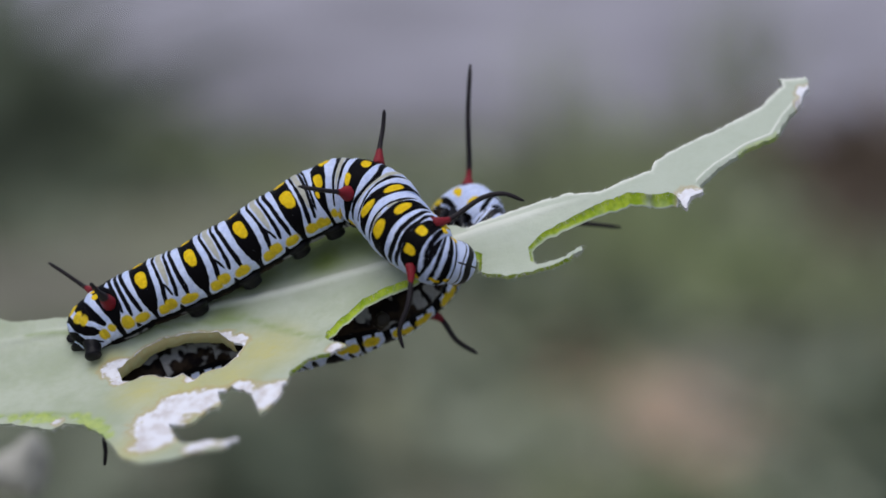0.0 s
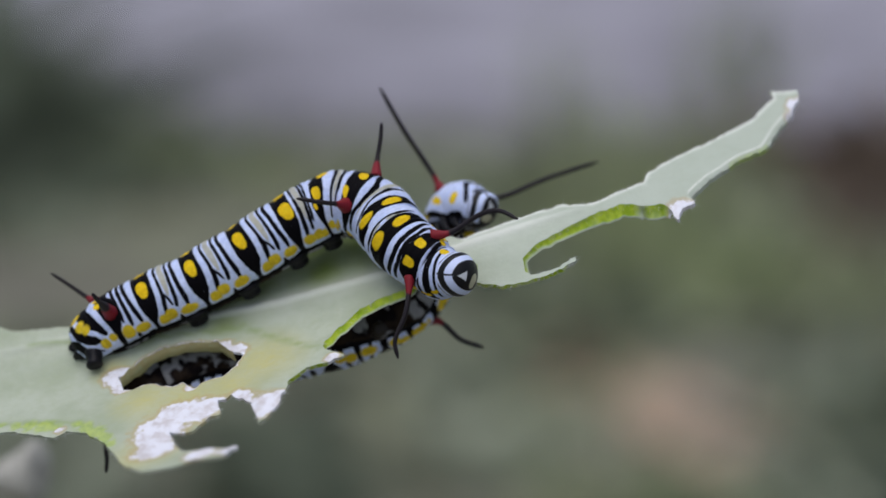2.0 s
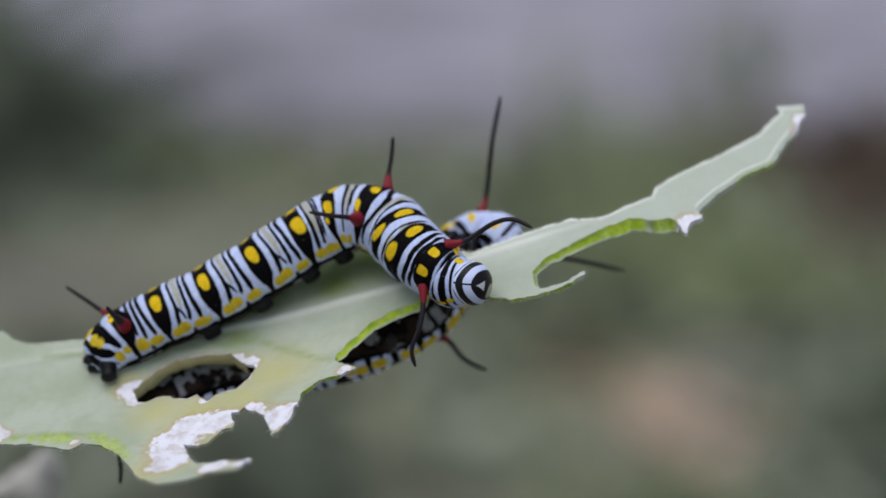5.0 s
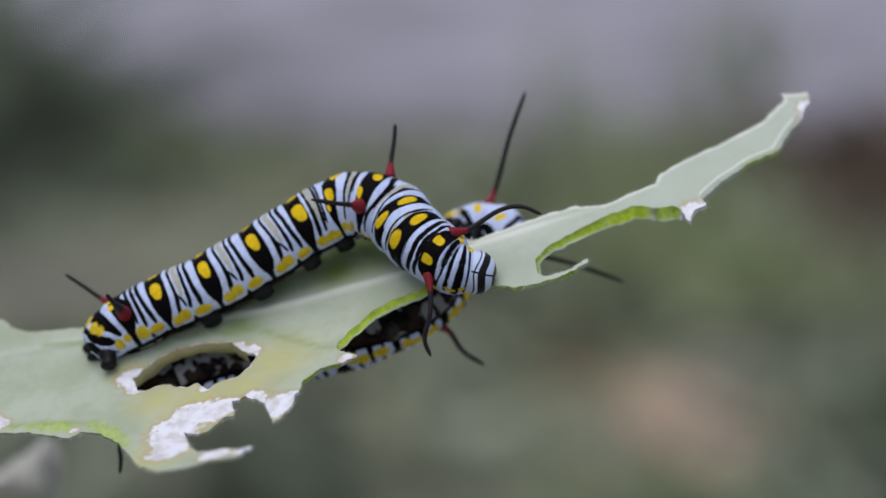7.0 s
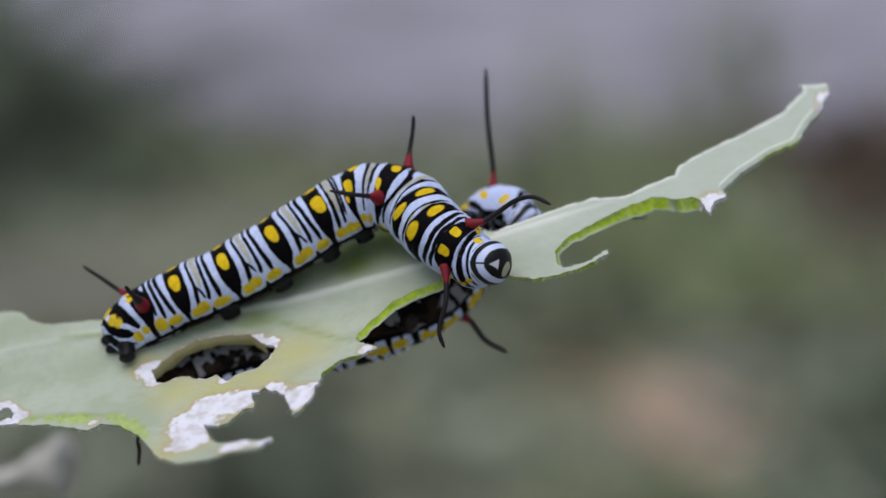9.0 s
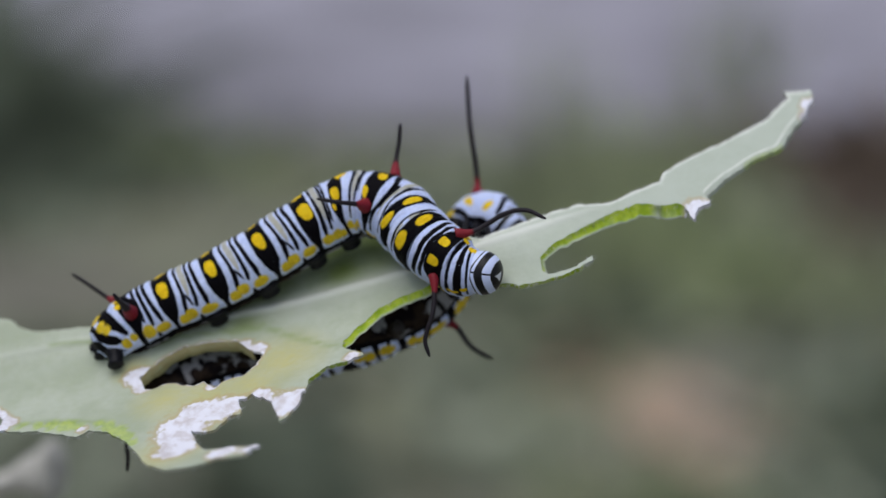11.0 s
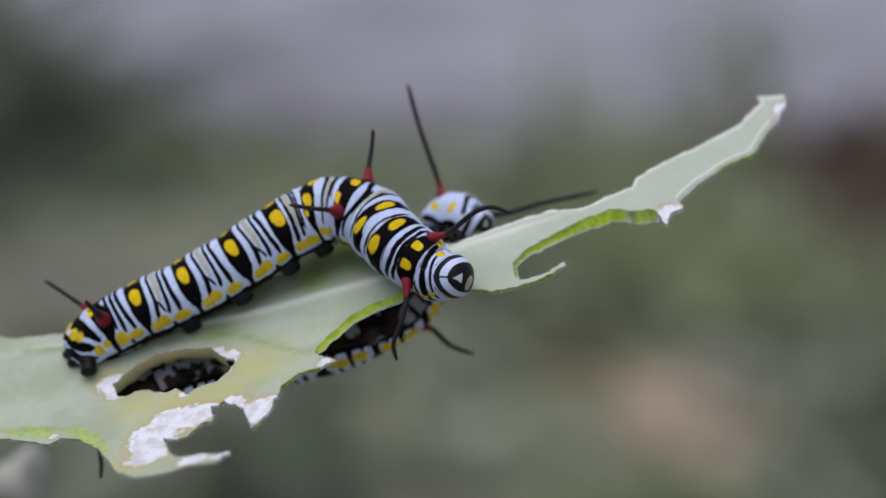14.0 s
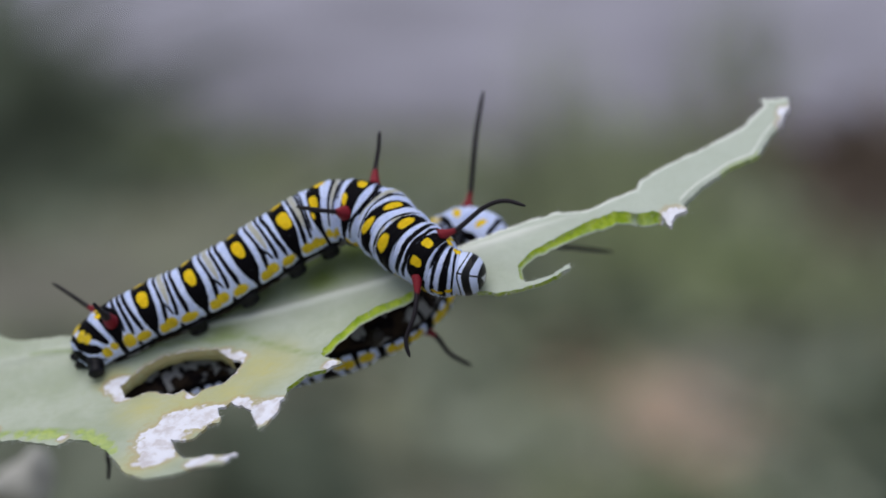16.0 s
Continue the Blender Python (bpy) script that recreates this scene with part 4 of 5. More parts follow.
    ob = part("leaf", bm, LEAF, parent, "chewed pale green leaf with papery white torn margins")
    fuzz(parent, edge)
    return ob


def fuzz(parent, edge):
    """Fine white hairs that stand out from the torn margin."""
    rng = random.Random(3)
    bm = bmesh.new()
    for k in range(3600):
        i = rng.randrange(len(edge))
        (a0, c0), (a1, c1) = edge[i], edge[(i + 1) % len(edge)]
        if a0 < -44 or (c0 > -3 and a0 < 0):
            continue
        if k > 1500 and not (a0 > 1 and c0 < 0):
            continue
        f = rng.random()
        a, c = a0 + (a1 - a0) * f, c0 + (c1 - c0) * f
        out = Vector((c0 - c1, a1 - a0)).normalized()
        lift = -rng.random() * 0.3
        reach = rng.uniform(0.10, 0.38) * (1.8 if rng.random() < 0.06 else 1)
        root = on_leaf(a, c, lift)
        tip = on_leaf(a + out.x * reach + rng.gauss(0, 0.15), c + out.y * reach + rng.gauss(0, 0.15), lift + rng.gauss(-0.05, 0.15))
        side = (tip - root).cross(FACE).normalized() * 0.022 * MM
        v = [bm.verts.new(q) for q in (root - side, root + side, root + FACE * 0.03 * MM, tip)]
        for tri in ((0, 1, 3), (1, 2, 3), (2, 0, 3)):
            bm.faces.new([v[j] for j in tri])
    part("leaf_hairs", bm, HAIR, parent, "fine white hairs on the torn leaf margin")


VEINS = (((-38, 0), (-19.2, -4.9)), ((-19.2, -4.7), (-12.8, -11.4)), ((-44, -8), (-34, -12.4)))

plant = new("milkweed_plant")
plant.matrix_basis = START
tagged(plant, "pale green milkweed leaf on its stem, eaten ragged", "plant")
leaf_blade(plant)
STEM = plain("milkweed_stem_skin", (0.34, 0.42, 0.26), 0.6, 0.25, 0.6, 0.3, 0.3, 0.0002)
TO_STAGE = START.inverted()


def leaf_stalk_and_stem(parent):
    top = on_leaf(-49.5, -0.8, -0.5)
    stem_top = START @ (top + Vector((-0.016, 0.002, 0.006)))
    foot = Vector((stem_top.x - 0.012, stem_top.y + 0.03, -0.03))
    line = smooth_path([foot, foot.lerp(stem_top, 0.5) + Vector((0.006, 0, 0)), stem_top, stem_top + Vector((0.003, -0.004, 0.06))], 40)
    bm = bmesh.new()
    tube(bm, [TO_STAGE @ p for p in line], [0.0042 - 0.0016 * k / 40 for k in range(41)], 16)
    part("stem", bm, STEM, parent, "pale green upright stem")
    bm = bmesh.new()
    a = TO_STAGE @ stem_top
    tube(bm, smooth_path([a, a.lerp(top, 0.5) + Vector((0, 0, 0.001)), top, on_leaf(-44, -1.0, -0.55)], 16), [0.0017 - 0.0008 * k / 16 for k in range(17)], 12)
    part("leaf_stalk", bm, STEM, parent)


leaf_stalk_and_stem(plant)


DRY_LEAF = plain("dry_rolled_leaf", (0.58, 0.56, 0.51), 0.8, 0.35, 0.5, 0.2, 0.4, 0.0002)


def curled_leaf(parent):
    """A dried, rolled leaf end that hangs behind the chewed one."""
    bm = bmesh.new()
    mid = smooth_path([S(-420, 930, 40), S(-200, 880, 45), S(-60, 858, 46), S(0, 836, 46), S(52, 826, 46), S(78, 822, 46)], 36)
    rows = []
    for k, p in enumerate(mid):
        r = (0.0014 + 0.0024 * max(0, min(1, (k / 36 - 0.55) / 0.3))) * math.sqrt(1 - 0.97 * max(0, (k / 36 - 0.80) / 0.20) ** 2)
        row = []
        for j in range(19):
            w = 0.5 + j / 18 * 6.2
            rr = r * (1 + 0.12 * noise.noise((k * 0.3, j * 0.3, 2)))
            v = bm.verts.new(p + Vector((0.2 * math.cos(w), math.cos(w), math.sin(w))) * rr)
            row.append(v)
        rows.append(row)
    for r0, r1 in zip(rows, rows[1:]):
        for j in range(18):
            bm.faces.new((r0[j], r0[j + 1], r1[j + 1], r1[j]))
    part("dry_leaf", bm, DRY_LEAF, parent, "rolled greyish dry leaf end")


curled_leaf(plant)


# ---- caterpillars ----
def caterpillar(name, label, joints, markings, margin, tentacles, feet, pad):
    """joints: place on the middle line (px-like coordinates resolved by spot_at), radius in mm and direction of the back.
    The body is built segment by segment from tail to head; each segment turns about its rear joint."""
    base = joints[5][0].copy()
    thing = new(name)
    thing.matrix_basis = START @ Matrix.Translation(base)
    tagged(thing, label, "caterpillar", "caterpillars on the leaf")
    pts = [j[0] - base for j in joints]
    rad = [j[1] * MM for j in joints]
    ups = [Vector(j[2]).normalized() for j in joints]
    count = len(joints) - 1
    q = [pts[0] * 2 - pts[1], *pts, pts[-1] * 2 - pts[-2]]

    def at(i, f):
        a, b, c, d = q[i:i + 4]
        p = 0.5 * ((2 * b) + (c - a) * f + (2 * a - 5 * b + 4 * c - d) * f * f + (3 * b - a - 3 * c + d) * f ** 3)
        t = 0.5 * ((c - a) + 2 * (2 * a - 5 * b + 4 * c - d) * f + 3 * (3 * b - a - 3 * c + d) * f * f)
        up = ups[i].lerp(ups[min(i + 1, count)], f)
        t.normalize()
        up = (up - t * up.dot(t)).normalized()
        return p, t, up, t.cross(up), rad[i] + (rad[i + 1] - rad[i]) * f
    way = [0.0]
    for i in range(count):
        run = [at(i, k / 8)[0] for k in range(9)]
        way.append(way[-1] + sum((y - x).length for x, y in zip(run, run[1:])) / MM)
    way = (list(range(count + 1)), way)
    around = 96
    turn = [2 * math.pi * k / around for k in range(around)]
    ang = np.array([min(w, 2 * math.pi - w) / math.pi for w in turn])
    segs = []
    for i in range(count):
        bm = bmesh.new()
        lays = {k: bm.verts.layers.float.new(k) for k in ("s", "ang", "face_x", "face_y") + SKIN_FIELDS}
        last, first = i == count - 1, i == 0
        steps = [-0.16, -0.08] + [k / 44 for k in range(45)] + [1.06, 1.12]
        if last:
            steps = [-0.16, -0.08] + [k / 44 for k in range(45)]
        if first:
            steps = [k / 44 for k in range(45)] + [1.06, 1.12]
        # the neck and the head sit on round joints
        ball = 0.92 * rad[i] / (pts[i + 1] - pts[i]).length if i > 10 else 0.0
        if ball:
            steps = [-ball * math.cos(0.15 + k * 0.15) for k in range(9)] + steps[2:]
        S, A = np.meshgrid(np.array([i + (max(s, -0.12) if ball else s) for s in steps]), ang, indexing="ij")
        marks = markings.fields(S, A, np.where(np.array(turn) <= math.pi, 1, -1) + 0 * S, way, math.pi * 2.6)
        groups = 0.5 - 0.5 * np.cos((S - 0.14) * 2 * math.pi)
        marks["flank"] = (A - (margin + 0.012 * groups)) * math.pi * 2.6
        # pale stripes stand a little proud, the flank is a soft fold, and fine rings run round the body
        proud = 0.045 * np.clip(0.5 - marks["dark"] / 0.25, 0, 1) + 0.10 * np.exp(-(((A - 0.585) / 0.07) ** 2)) - 0.07 * np.exp(-(((A - 0.735) / 0.04) ** 2))
        proud += 0.02 * np.cos(S * 2 * math.pi * 5 + 6 * A) - 0.05 * np.exp(-(((S - np.round(S) - 0.0) / 0.06) ** 2))
        proud += 0.34 * np.clip((A - 0.71) / 0.10, 0, 1) * (0.3 if i == 0 else 1.0)
        proud += 0.03 * np.sin(A * 9 + np.floor(S) * 2.1) * (A < 0.6)
        if last:
            proud *= 0.3
        rings = []
        for n, s in enumerate(steps):
            f = max(0, min(1, s))
            p, t, up, side, r = at(i, f)
            over = s - f
            p = p + t * over * (pts[i + 1] - pts[i]).length
            r *= math.sqrt(1 - (over / ball) ** 2) if ball and over < 0 else 1 - abs(over) * 1.3
            r *= 1 + 0.045 * math.sin(f * math.pi) - 0.025
            fade = 1.0
            if last:
                fade = math.sqrt(max(0.0, 1 - max(0, (f - 0.25) / 0.75) ** 2.4)) + 0.0001
            if first:
                fade = math.sqrt(max(0.0, 1 - max(0, (0.6 - f) / 0.6) ** 2.2)) + 0.0001
            ring = []
            for k, w in enumerate(turn):
                flat = 1 - 0.06 * max(0, -math.cos(w)) ** 2
                rr = (r + proud[n, k] * MM) * fade
                v = bm.verts.new(p + (up * math.cos(w) * flat + side * math.sin(w)) * rr - pts[i])
                v[lays["s"]] = s
                v[lays["ang"]] = ang[k]
                for field in SKIN_FIELDS:
                    v[lays[field]] = marks[field][n, k]
                if last:
                    v[lays["face_x"]], v[lays["face_y"]] = math.sin(w) * r * fade / rad[i], math.cos(w) * r * fade / rad[i]
                ring.append(v)
            rings.append(ring)
        for r0, r1 in zip(rings, rings[1:]):
            for k in range(around):
                bm.faces.new((r0[k], r1[k], r1[(k + 1) % around], r0[(k + 1) % around]))
        bm.faces.new(rings[0])
        bm.faces.new(rings[-1][::-1])
        seg = part("head" if last else "tail_segment" if first else "body_segment", bm, HEAD if last else SKIN, thing, "", Matrix.Translation(pts[i]))
        segs.append(seg)
    made = {}
    for key, i, f, ang, tip_path, thick, *cone in tentacles:
        p, t, up, side, r = at(i, f)
        root = p + (up * math.cos(radians(ang)) + side * math.sin(radians(ang))) * r * 0.93 - pts[i]
        pathp = [root] + [Vector(x) - base - pts[i] for x in tip_path]
        curve = smooth_path(pathp, 20)
        rr = []
        for k in range(21):
            f2 = k / 20
            far = f2 * sum((y - x).length for x, y in zip(curve, curve[1:])) / MM
            flare = (cone[0] if cone else 1.15) * max(0.0, 1 - far / 1.9) ** 1.1
            rr.append(thick * MM * (0.62 + flare + 0.28 * (1 - f2)) * (1 if k < 19 else 0.85 if k == 19 else 0.45))
        bm = bmesh.new()
        tube(bm, [c - root for c in curve], rr, 12)
        made[key] = part("tentacle", bm, FEELER, segs[i], "black fleshy tentacle with a red base", Matrix.Translation(root))
    for i, f, sidesign, length, bulk in feet:
        p, t, up, side, r = at(i, f)
        root = p - up * r * 0.72 + side * sidesign * r * 0.45 - pts[i]
        bm = bmesh.new()
        d = (-up - t * (1.1 if i == 0 else 0.0) + side * sidesign * 0.25).normalized()
        lengths = [0, 0.2, 0.4, 0.55, 0.7, 0.85, 0.95, 1.0]
        wid = [0.66, 0.64, 0.54, 0.45, 0.44, 0.43, 0.34, 0.16] if length > 1.0 else [0.28, 0.26, 0.24, 0.20, 0.18, 0.13, 0.08, 0.03]
        tube(bm, [d * x * length * MM for x in lengths], [w * bulk * MM for w in wid], 12)
        part("proleg" if length > 1.0 else "leg", bm, pad if length > 1.0 else LEG, segs[i], "", Matrix.Translation(root))
    return thing, base, pts, segs, made


def clasper(cat, a, b, width):
    """One of the pair of feet at the tail's end."""
    thing, base, pts, segs, made = cat
    a, b = a - base - pts[0], b - base - pts[0]
    bm = bmesh.new()
    tube(bm, smooth_path([Vector(), (b - a) * 0.45 + Vector((0.0001, 0, 0)), (b - a) * 0.8, b - a], 9), [width * MM * w for w in (0.9, 1.0, 1.0, 0.92, 0.85, 0.84, 0.9, 0.95, 0.85, 0.5)], 14)
    part("clasper", bm, LEG, segs[0], "", Matrix.Translation(a))


REAR = (-0.1, -0.5, 0.87)
one_joints = (
    (S(136, 611, -2.4), 1.6, REAR), (S(175, 568, -2.4), 2.4, REAR), (S(252, 524, -2.5), 2.6, REAR), (S(338, 486, -2.6), 2.65, REAR),
    (S(426, 437, -2.6), 2.7, REAR), (S(509, 384, -2.5), 2.75, REAR), (S(574, 349, -2.3), 2.8, (0, -0.50, 0.86)), (S(620, 338, -2.6), 2.85, (0.08, -0.50, 0.86)),
    (S(670, 352, -3.8), 2.85, (0.1, -0.95, 0.25)), (S(695, 386, -5.2), 2.9, (0.0, -1.0, -0.05)), (S(722, 416, -6.6), 2.8, (0.0, -1.0, 0.0)),
    (S(770, 449, -8.2), 2.35, (0.1, -1.0, 0.0)), (S(804, 457, -8.8), 1.9, (0.1, -1.0, 0.0)), (S(852, 461, -9.5), 1.84, (0.1, -1.0, 0.0)))
one_tent = (
    ("tail_near", 1, 0.46, 42, (S(179, 522, -6.6), S(168, 511, -7.6), S(160, 501, -8.0)), 0.27, 1.7),
    ("tail_far", 1, 0.26, -34, (S(150, 508, -1), S(118, 486, -1), S(86, 465, -1)), 0.25),
    ("mid_near", 7, 0.40, 52, (S(600, 340, -6.6), S(572, 337, -7.6), S(527, 330, -8.0)), 0.27, 1.9),
    ("mid_far", 7, 0.62, -56, (S(672, 262, -2.4), S(678, 225, -2), S(680, 194, -2)), 0.28),
    ("front_near", 10, 0.76, 57, (S(727, 500, -9.6), S(722, 540, -10), S(707, 585, -10), S(714, 617, -10)), 0.29, 0.85),
    ("front_far", 10, 0.62, -60, (S(800, 386, -7.9), S(850, 352, -7.5), S(890, 343, -7.5), S(928, 356, -7.5)), 0.29))
one_feet = [(2 + k, 0.86, s, 1.35, 2.0) for k in range(4) for s in (-1, 1)] + [(9 + k, 0.5, s, 0.85, 1.2) for k in range(3) for s in (-1, 1)]
one = caterpillar("caterpillar", "black, white and yellow banded caterpillar arched on top of the leaf", one_joints, upper_markings(), 0.69, one_tent, one_feet, LEG)

DOWN = (0.1, 0.76, -0.62)
clasper(one, S(160, 600, -3.4), S(166, 634, -4.4), 0.80)
clasper(one, S(146, 606, -2.2), S(143, 620, -2.6), 0.95)
clasper(one, S(128, 600, -1.6), S(124, 598, -2.0), 0.42)
UNDER = (0.1, 0.82, -0.55)
two_joints = (
    (S(150, 735, -0.5), 2.0, DOWN), (S(205, 706, 0.2), 2.45, DOWN), (S(290, 662, 1.2), 2.6, UNDER), (S(380, 632, 2.0), 2.65, UNDER),
    (S(470, 613, 2.2), 2.65, UNDER), (S(565, 596, 1.4), 2.6, DOWN), (S(655, 565, 1.6), 2.6, (0.1, 0.92, -0.36)), (S(730, 525, 2.4), 2.55, (0.25, 0.97, 0.02)),
    (S(778, 474, 4.2), 2.45, (0.45, 0.85, 0.15)), (S(797, 424, 5.6), 2.5, (0.5, 0.8, 0.3)), (S(815, 380, 5.6), 2.35, (0.6, 0.35, 0.7)),
    (S(845, 370, 3.8), 2.25, (0.6, -0.45, 0.6)), (S(866, 389, 2.4), 1.8, (0.65, -0.6, 0.4)), (S(881, 414, 1.4), 1.65, (0.7, -0.6, 0.3)))
two_tent = (
    ("tail_near", 1, 0.10, -84, (S(188, 770, -1), S(187, 800, -1), S(185, 824, -1)), 0.26),
    ("mid_near", 7, 0.20, -44, (S(784, 568, 3.5), S(808, 602, 4), S(846, 626, 4.5)), 0.32),
    ("front_near", 10, 0.62, 38, (S(831, 290, 5), S(829, 200, 4.5), S(833, 112, 4)), 0.31),
    ("front_far", 10, 0.92, -78, (S(922, 390, 5), S(1005, 392, 6), S(1100, 401, 7)), 0.31))
two_feet = [(3 + k, 0.16 if k else 0.8, s, 1.05, 1.5) for k in range(4) for s in (-1, 1)]
two = caterpillar("caterpillar", "banded caterpillar hanging upside down under the leaf, head raised behind it", two_joints, lower_markings(), 0.70, two_tent, two_feet, PROLEG)


def limb(cat, i, path, width):
    """A short jointed true leg."""
    thing, base, pts, segs, made = cat
    way = smooth_path([p - path[0] for p in path], 10)
    bm = bmesh.new()
    tube(bm, way, [width * MM * (1 - 0.75 * k / 10) * (1.12 if k in (0, 4, 7) else 1.0) for k in range(11)], 10)
    part("leg", bm, LEG, segs[i], "", Matrix.Translation(path[0] - base - pts[i]))


limb(two, 9, (S(794, 372, 4.0), S(783, 386, 2.4), S(788, 399, 1.6)), 0.5)
limb(two, 10, (S(808, 368, 3.4), S(799, 388, 1.6), S(806, 404, 0.8)), 0.5)
limb(two, 10, (S(824, 374, 3.0), S(818, 394, 1.2), S(826, 408, 0.4)), 0.5)
limb(two, 11, (S(838, 384, 2.4), S(834, 400, 0.9), S(842, 412, 0.3)), 0.42)

# ---- what moves ----
# seconds, raising of the first caterpillar's head (0 tucked, 1 raised), turn of the second one's front in degrees
NOD = (
    (0.0, 0.00), (0.3, 0.00), (0.6, 0.20), (0.9, 0.85), (1.0, 0.91), (1.2, 0.98), (1.5, 0.94), (2.0, 0.87), (2.5, 0.78), (3.0, 0.70), (3.3, 0.55), (3.5, 0.38), (3.7, 0.30), (3.9, 0.94), (4.2, 0.98),
    (5.2, 0.68), (6.3, 0.30), (6.5, 0.40), (7.0, 0.24), (7.5, 0.00), (8.0, 0.00), (8.7, 0.00), (9.0, 0.94), (9.3, 1.00), (9.6, 0.96), (10.2, 0.94),
    (11.2, 0.43), (12.3, 0.00), (12.7, 0.20), (13.0, 0.96), (13.3, 0.98), (14.0, 0.90), (14.5, 0.89), (15.0, 0.86), (15.3, 0.68), (15.5, 0.55), (16.0, 0.43))
ROLL = (
    (0, 0), (0.3, 3), (0.5, 4.8), (0.6, 6), (0.9, 8.5), (1, 6.1), (1.2, -7.9), (1.5, -15.8), (1.8, -21.1), (2, -32.2), (2.1, -27.3), (2.4, -28.5), (2.5, -27.7), (2.7, -36), (3, -41.6), (3.3, -37), (3.5, -37.2), (3.6, -28.1), (3.9, -6.1), (4, -2.3), (4.1, 0.4), (4.2, 3), (5.2, 8), (6.3, 12.1), (6.5, 15.8), (6.8, 17.8), (7, 16.6), (7.4, 13.9), (7.5, 0.7), (7.7, 1), (8, 0.9), (8.3, -3), (8.5, -1.1), (8.6, -0.3), (8.8, 0.5), (9, -4.6), (9.3, -2.9), (9.5, -3), (9.6, -1.6), (9.8, -7.7), (10, -5.8), (10.2, -4.7), (11.2, -7), (12.3, -10), (12.5, -9.3), (12.8, -25.3), (13, -25.2), (13.3, -26.6), (13.5, -25.9), (13.8, -19.2), (14, -17.9), (14.3, -26.2), (14.5, -24.8), (14.8, -27.2), (15, -13.6), (15.3, -5.4), (15.5, 6.3), (15.8, 19.9), (16, 7.1))


# stretch of the second one's front along the leaf: seconds, share, mm up
STRETCH = (
    (0.0, -0.1, -0.3), (0.5, -0.2, -0.5), (0.8, 0.3, -0.2), (1.0, 0.6, 0.0), (1.5, 0.3, 0.0), (2.0, 0.0, 0.0), (3.5, 0.0, 0.0), (4.0, 1.1, 0.2), (6.5, 1.0, 0.2), (8.0, 1.0, 0.3),
    (9.0, 0.4, 0.1), (10.0, 0.3, 0.1), (12.5, 0.2, 0.0), (13.0, 0.0, 0.0), (14.8, 0.0, 0.0), (15.3, 0.4, 0.0), (16.0, 1.0, -0.3))


# sway of tentacles, in degrees
FLICK_FAR = (
    (0.0, 0.0), (0.5, 5.5), (1.0, 0.5), (1.5, 3.0), (2.0, 4.2), (2.5, 5.0), (3.0, 4.0), (3.5, 7.6), (4.0, 4.2), (5.2, 3.0), (6.5, 1.2), (7.0, 1.9), (7.5, 5.2), (8.0, 5.3), (8.5, 5.6),
    (9.0, 2.0), (9.5, 3.8), (10.0, 3.6), (11.2, 4.5), (12.5, 4.9), (13.0, 1.6), (13.5, 1.2), (14.0, -1.2), (14.5, -2.8), (15.0, -4.2), (15.5, -5.2), (16.0, -4.6))
FLICK_NEAR = (
    (0.0, 0.0), (0.5, 7.0), (1.0, 4.3), (1.5, 5.4), (2.0, 3.0), (2.5, 2.0), (3.0, 1.4), (3.5, 2.6), (4.2, 4.5), (5.2, -1.0), (6.3, -6.8), (6.5, -5.0), (7.0, -6.8), (7.5, -5.5), (8.0, -6.6), (8.5, -4.4), (9.0, -4.6),
    (9.5, 4.4), (10.0, -0.8), (11.2, -2.0), (12.5, -2.8), (13.0, 5.0), (13.5, 8.6), (14.0, 2.4), (14.5, -1.0), (15.0, 1.0), (15.5, -0.4), (16.0, 0.5))
FLICK_RAISED = (
    (0.0, 0.0), (0.5, -0.8), (1.0, -3.0), (1.6, -3.6), (2.0, 8.5), (2.5, 4.5), (3.0, 12.5), (3.5, 8.5), (4.0, 0.5), (5.2, -1.2), (6.5, -2.4), (7.0, -2.5), (7.5, -0.5), (9.0, 0.5), (10.0, 0.9), (12.5, 1.4),
    (13.0, 2.4), (13.5, 3.7), (14.0, 1.5), (14.5, 3.5), (14.9, 1.5), (15.5, -6.5), (16.0, -6.2))
FLICK_MIDDLE = (
    (0.0, 0.4), (0.5, 0.3), (1.0, -1.5), (1.5, -3.2), (2.0, -2.9), (2.5, -5.0), (3.0, -3.2), (3.5, -5.0), (4.0, -9.5), (5.2, -7.5), (6.5, -5.9), (7.0, -5.0), (7.5, -3.2), (8.0, -1.4), (9.0, -1.7), (9.5, -0.2), (10.0, 1.0),
    (11.2, 0.2), (12.5, -1.0), (13.0, -5.0), (13.5, -6.4), (14.0, -6.8), (14.5, -5.6), (15.0, -6.0), (15.5, -3.8), (16.0, -5.6))


# reach of the first caterpillar's front along the leaf: seconds, mm to the right, mm down
REACH = (
    (0.0, 0.0, 0.0), (0.5, -0.2, 0.45), (1.0, 0.1, 0.05), (1.5, 0.1, 0.3), (2.0, 0.2, 0.1), (2.5, 0.4, 0.08), (3.0, 0.3, 0.0), (3.5, 0.42, 0.0), (4.0, 0.42, -0.4), (5.2, 0.45, -0.3),
    (6.5, 0.5, -0.15), (7.0, 0.68, -0.25), (7.5, 0.5, -0.1), (8.0, 0.44, 0.0), (8.5, 0.32, 0.0), (9.0, 0.42, -0.25), (9.5, 0.3, 0.0), (10.0, 0.6, 0.0), (11.2, 0.7, 0.0),
    (12.5, 0.8, 0.0), (13.0, 0.78, -0.25), (13.5, 0.8, -0.12), (14.0, 0.78, -0.18), (14.5, 1.2, -0.5), (15.0, 0.97, -0.52), (15.5, 1.15, -0.72), (16.0, 1.15, -0.62))


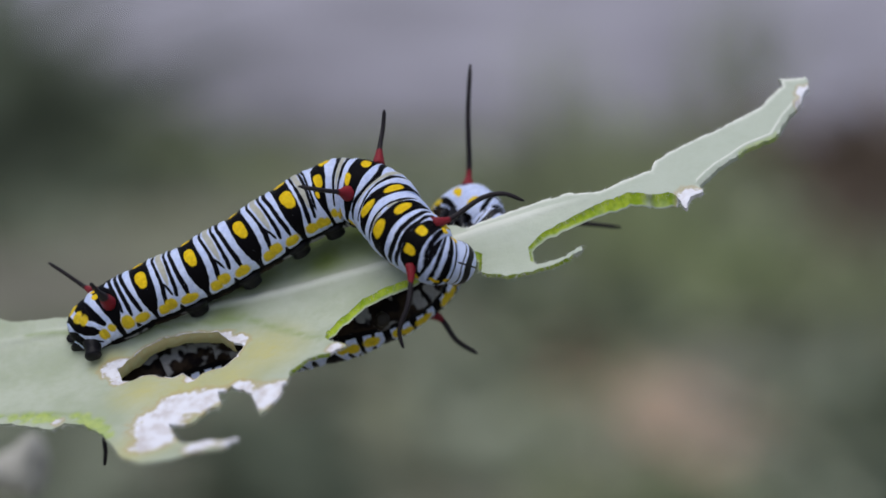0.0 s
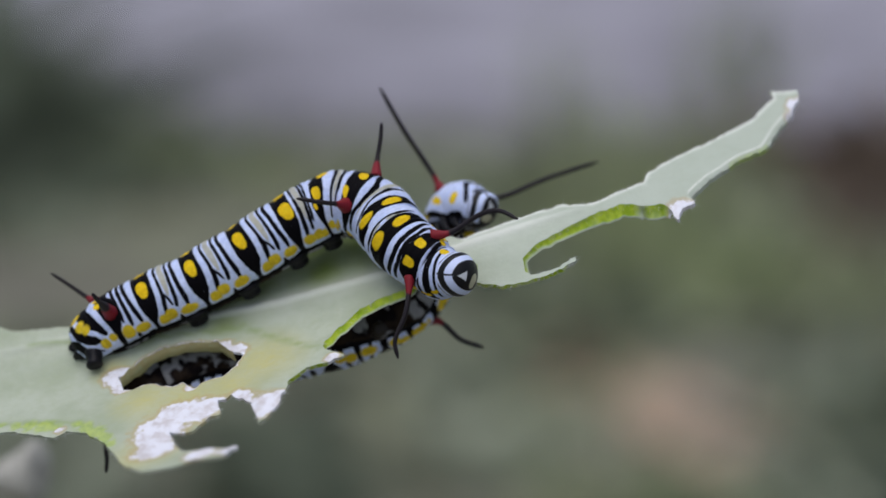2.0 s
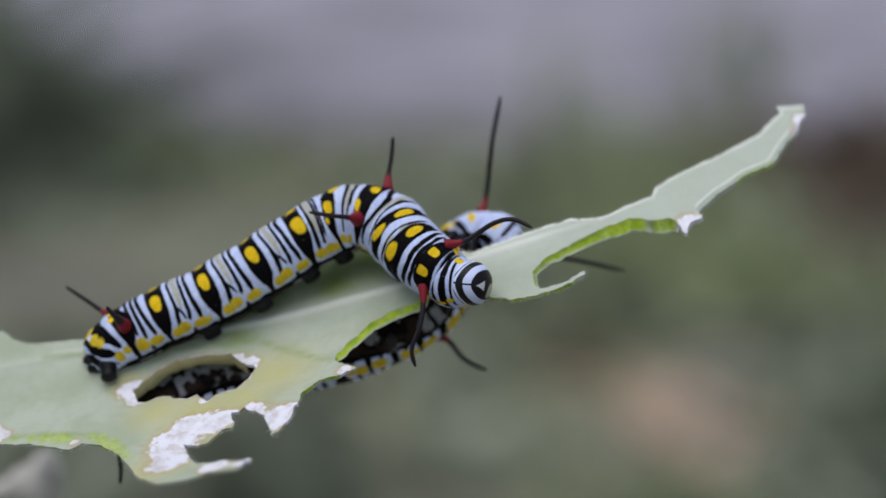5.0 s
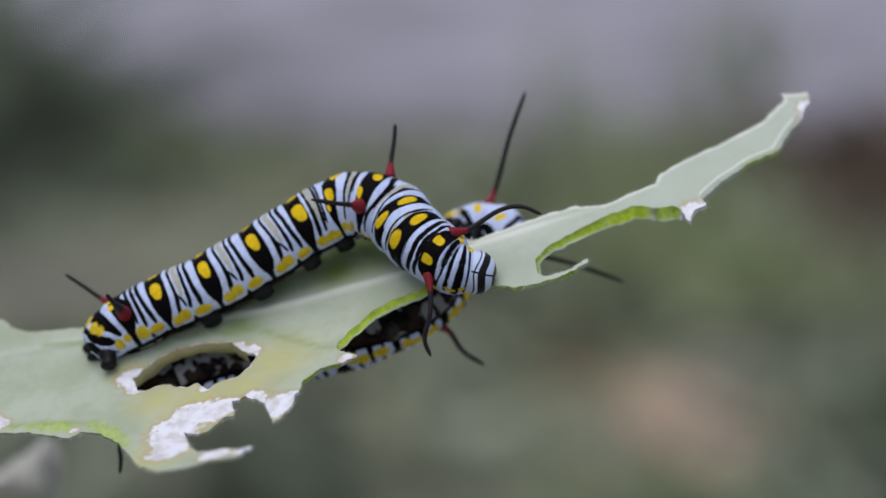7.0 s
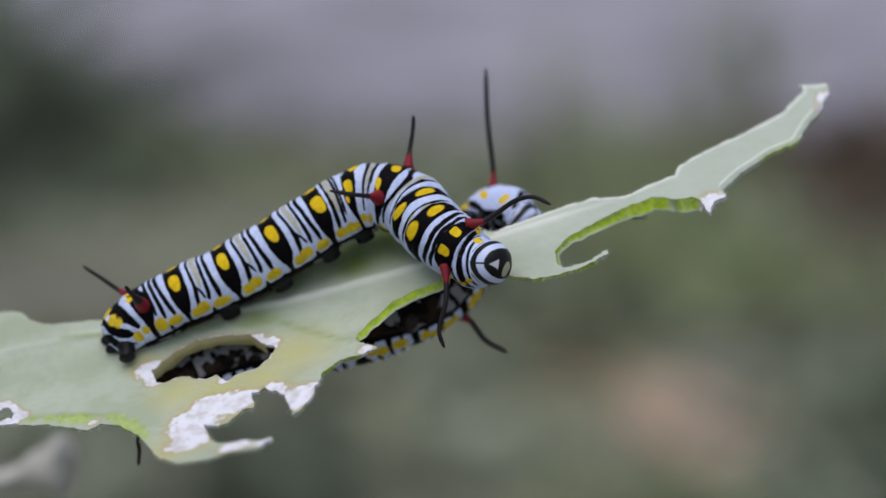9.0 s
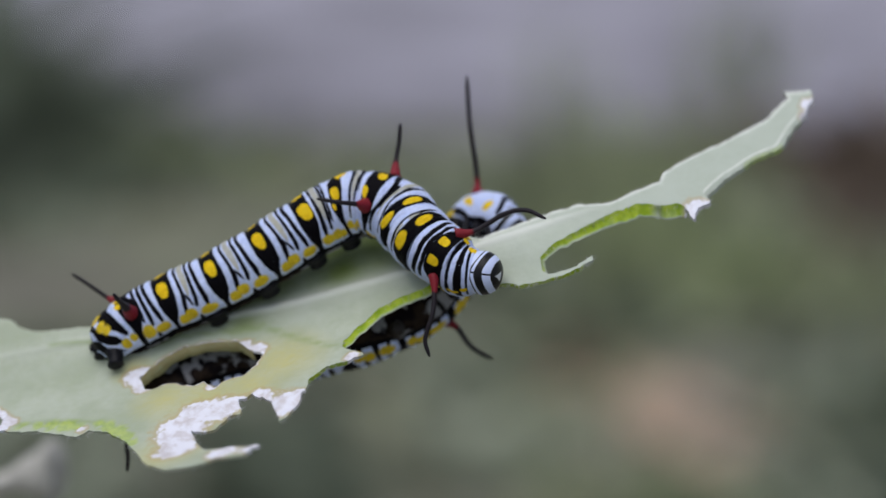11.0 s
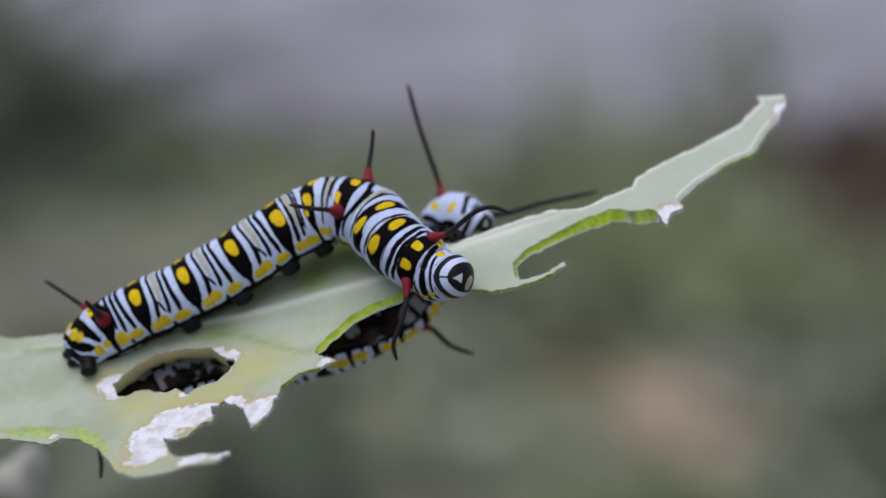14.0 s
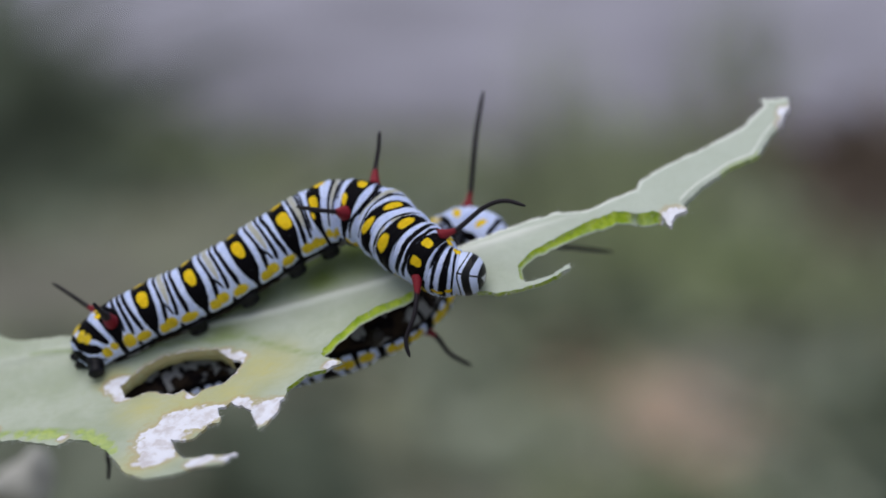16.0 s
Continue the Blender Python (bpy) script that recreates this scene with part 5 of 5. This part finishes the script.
def between(table, t):
    """The row of a table at a time, by straight steps."""
    for r0, r1 in zip(table, table[1:]):
        if t <= r1[0]:
            f = (t - r0[0]) / (r1[0] - r0[0])
            return [x + (y - x) * f for x, y in zip(r0, r1)]
    return list(table[-1])


def reached(t, share):
    _, x, down = between(REACH, t)
    return Matrix.Translation((x * share * MM, 0, -down * share * MM))


def turn_about(point, axis, degrees):
    return Matrix.Translation(point) @ Matrix.Rotation(radians(degrees), 4, axis) @ Matrix.Translation(-point)


def sway_tentacle(ob, table, nod=()):
    """A tentacle turns at its root; nod: it also leans forward as the head is raised."""
    rest = ob.matrix_basis.copy()
    rows = []
    for t in sorted({r[0] for r in table} | {r[0] for r in nod}):
        m = rest @ Matrix.Rotation(radians(between(table, t)[1]), 4, (0, 1, 0))
        if nod:
            m = m @ Matrix.Rotation(radians(-36 * max(0.0, between(nod, t)[1])), 4, (0, 0, 1))
        rows.append((t, m))
    walk(ob, rows)


def motions():
    walk(plant, sway_rows(Vector((0, 0, 0))))
    thing, base, pts, segs, made = one
    walk(thing, sway_rows(base))
    axis = Vector((0.12, 0.10, 0.98)).normalized()
    for i, share in ((7, 0.18), (8, 0.48), (9, 0.78), (10, 1.0)):
        walk(segs[i], [(r[0], reached(r[0], share) @ Matrix.Translation(pts[i])) for r in REACH])
    for i in (11, 12):
        rows = []
        for t, f in NOD:
            m = reached(t, 1.0) @ Matrix.Translation(((-0.35 + 0.65 * f) * MM, 0.5 * (1 - f) * MM, (-0.15 - 0.32 * f) * MM)) @ turn_about(pts[11], axis, 40 - 73 * f)
            if i == 12:
                m = m @ turn_about(pts[12], axis, 25 - 25 * f)
            rows.append((t, m @ Matrix.Translation(pts[i])))
        walk(segs[i], rows)
    sway_tentacle(made["front_far"], FLICK_FAR, NOD)
    sway_tentacle(made["front_near"], FLICK_NEAR)
    thing, base, pts, segs, made = two
    walk(thing, sway_rows(base))
    centre = spot_at(790, 392, 5) - base
    walk(segs[7], [(t, turn_about(pts[7], Vector((0, 1, 0)), w * 0.3) @ Matrix.Translation(pts[7])) for t, w in ROLL])
    sway_tentacle(made["front_far"], FLICK_RAISED)
    sway_tentacle(made["mid_near"], FLICK_MIDDLE)
    for i, share, out in ((8, 0.3, 0.0), (9, 0.6, 0.0), (10, 1.0, 0.25), (11, 1.0, 0.9), (12, 1.0, 1.1)):
        rows = []
        for t, w in ROLL:
            _, x, z = between(STRETCH, t)
            rows.append((t, Matrix.Translation((1.3 * x * out * MM, 0, z * out * MM)) @ turn_about(centre, Vector((0, 1, 0)), w * share) @ Matrix.Translation(pts[i])))
        walk(segs[i], rows)


motions()
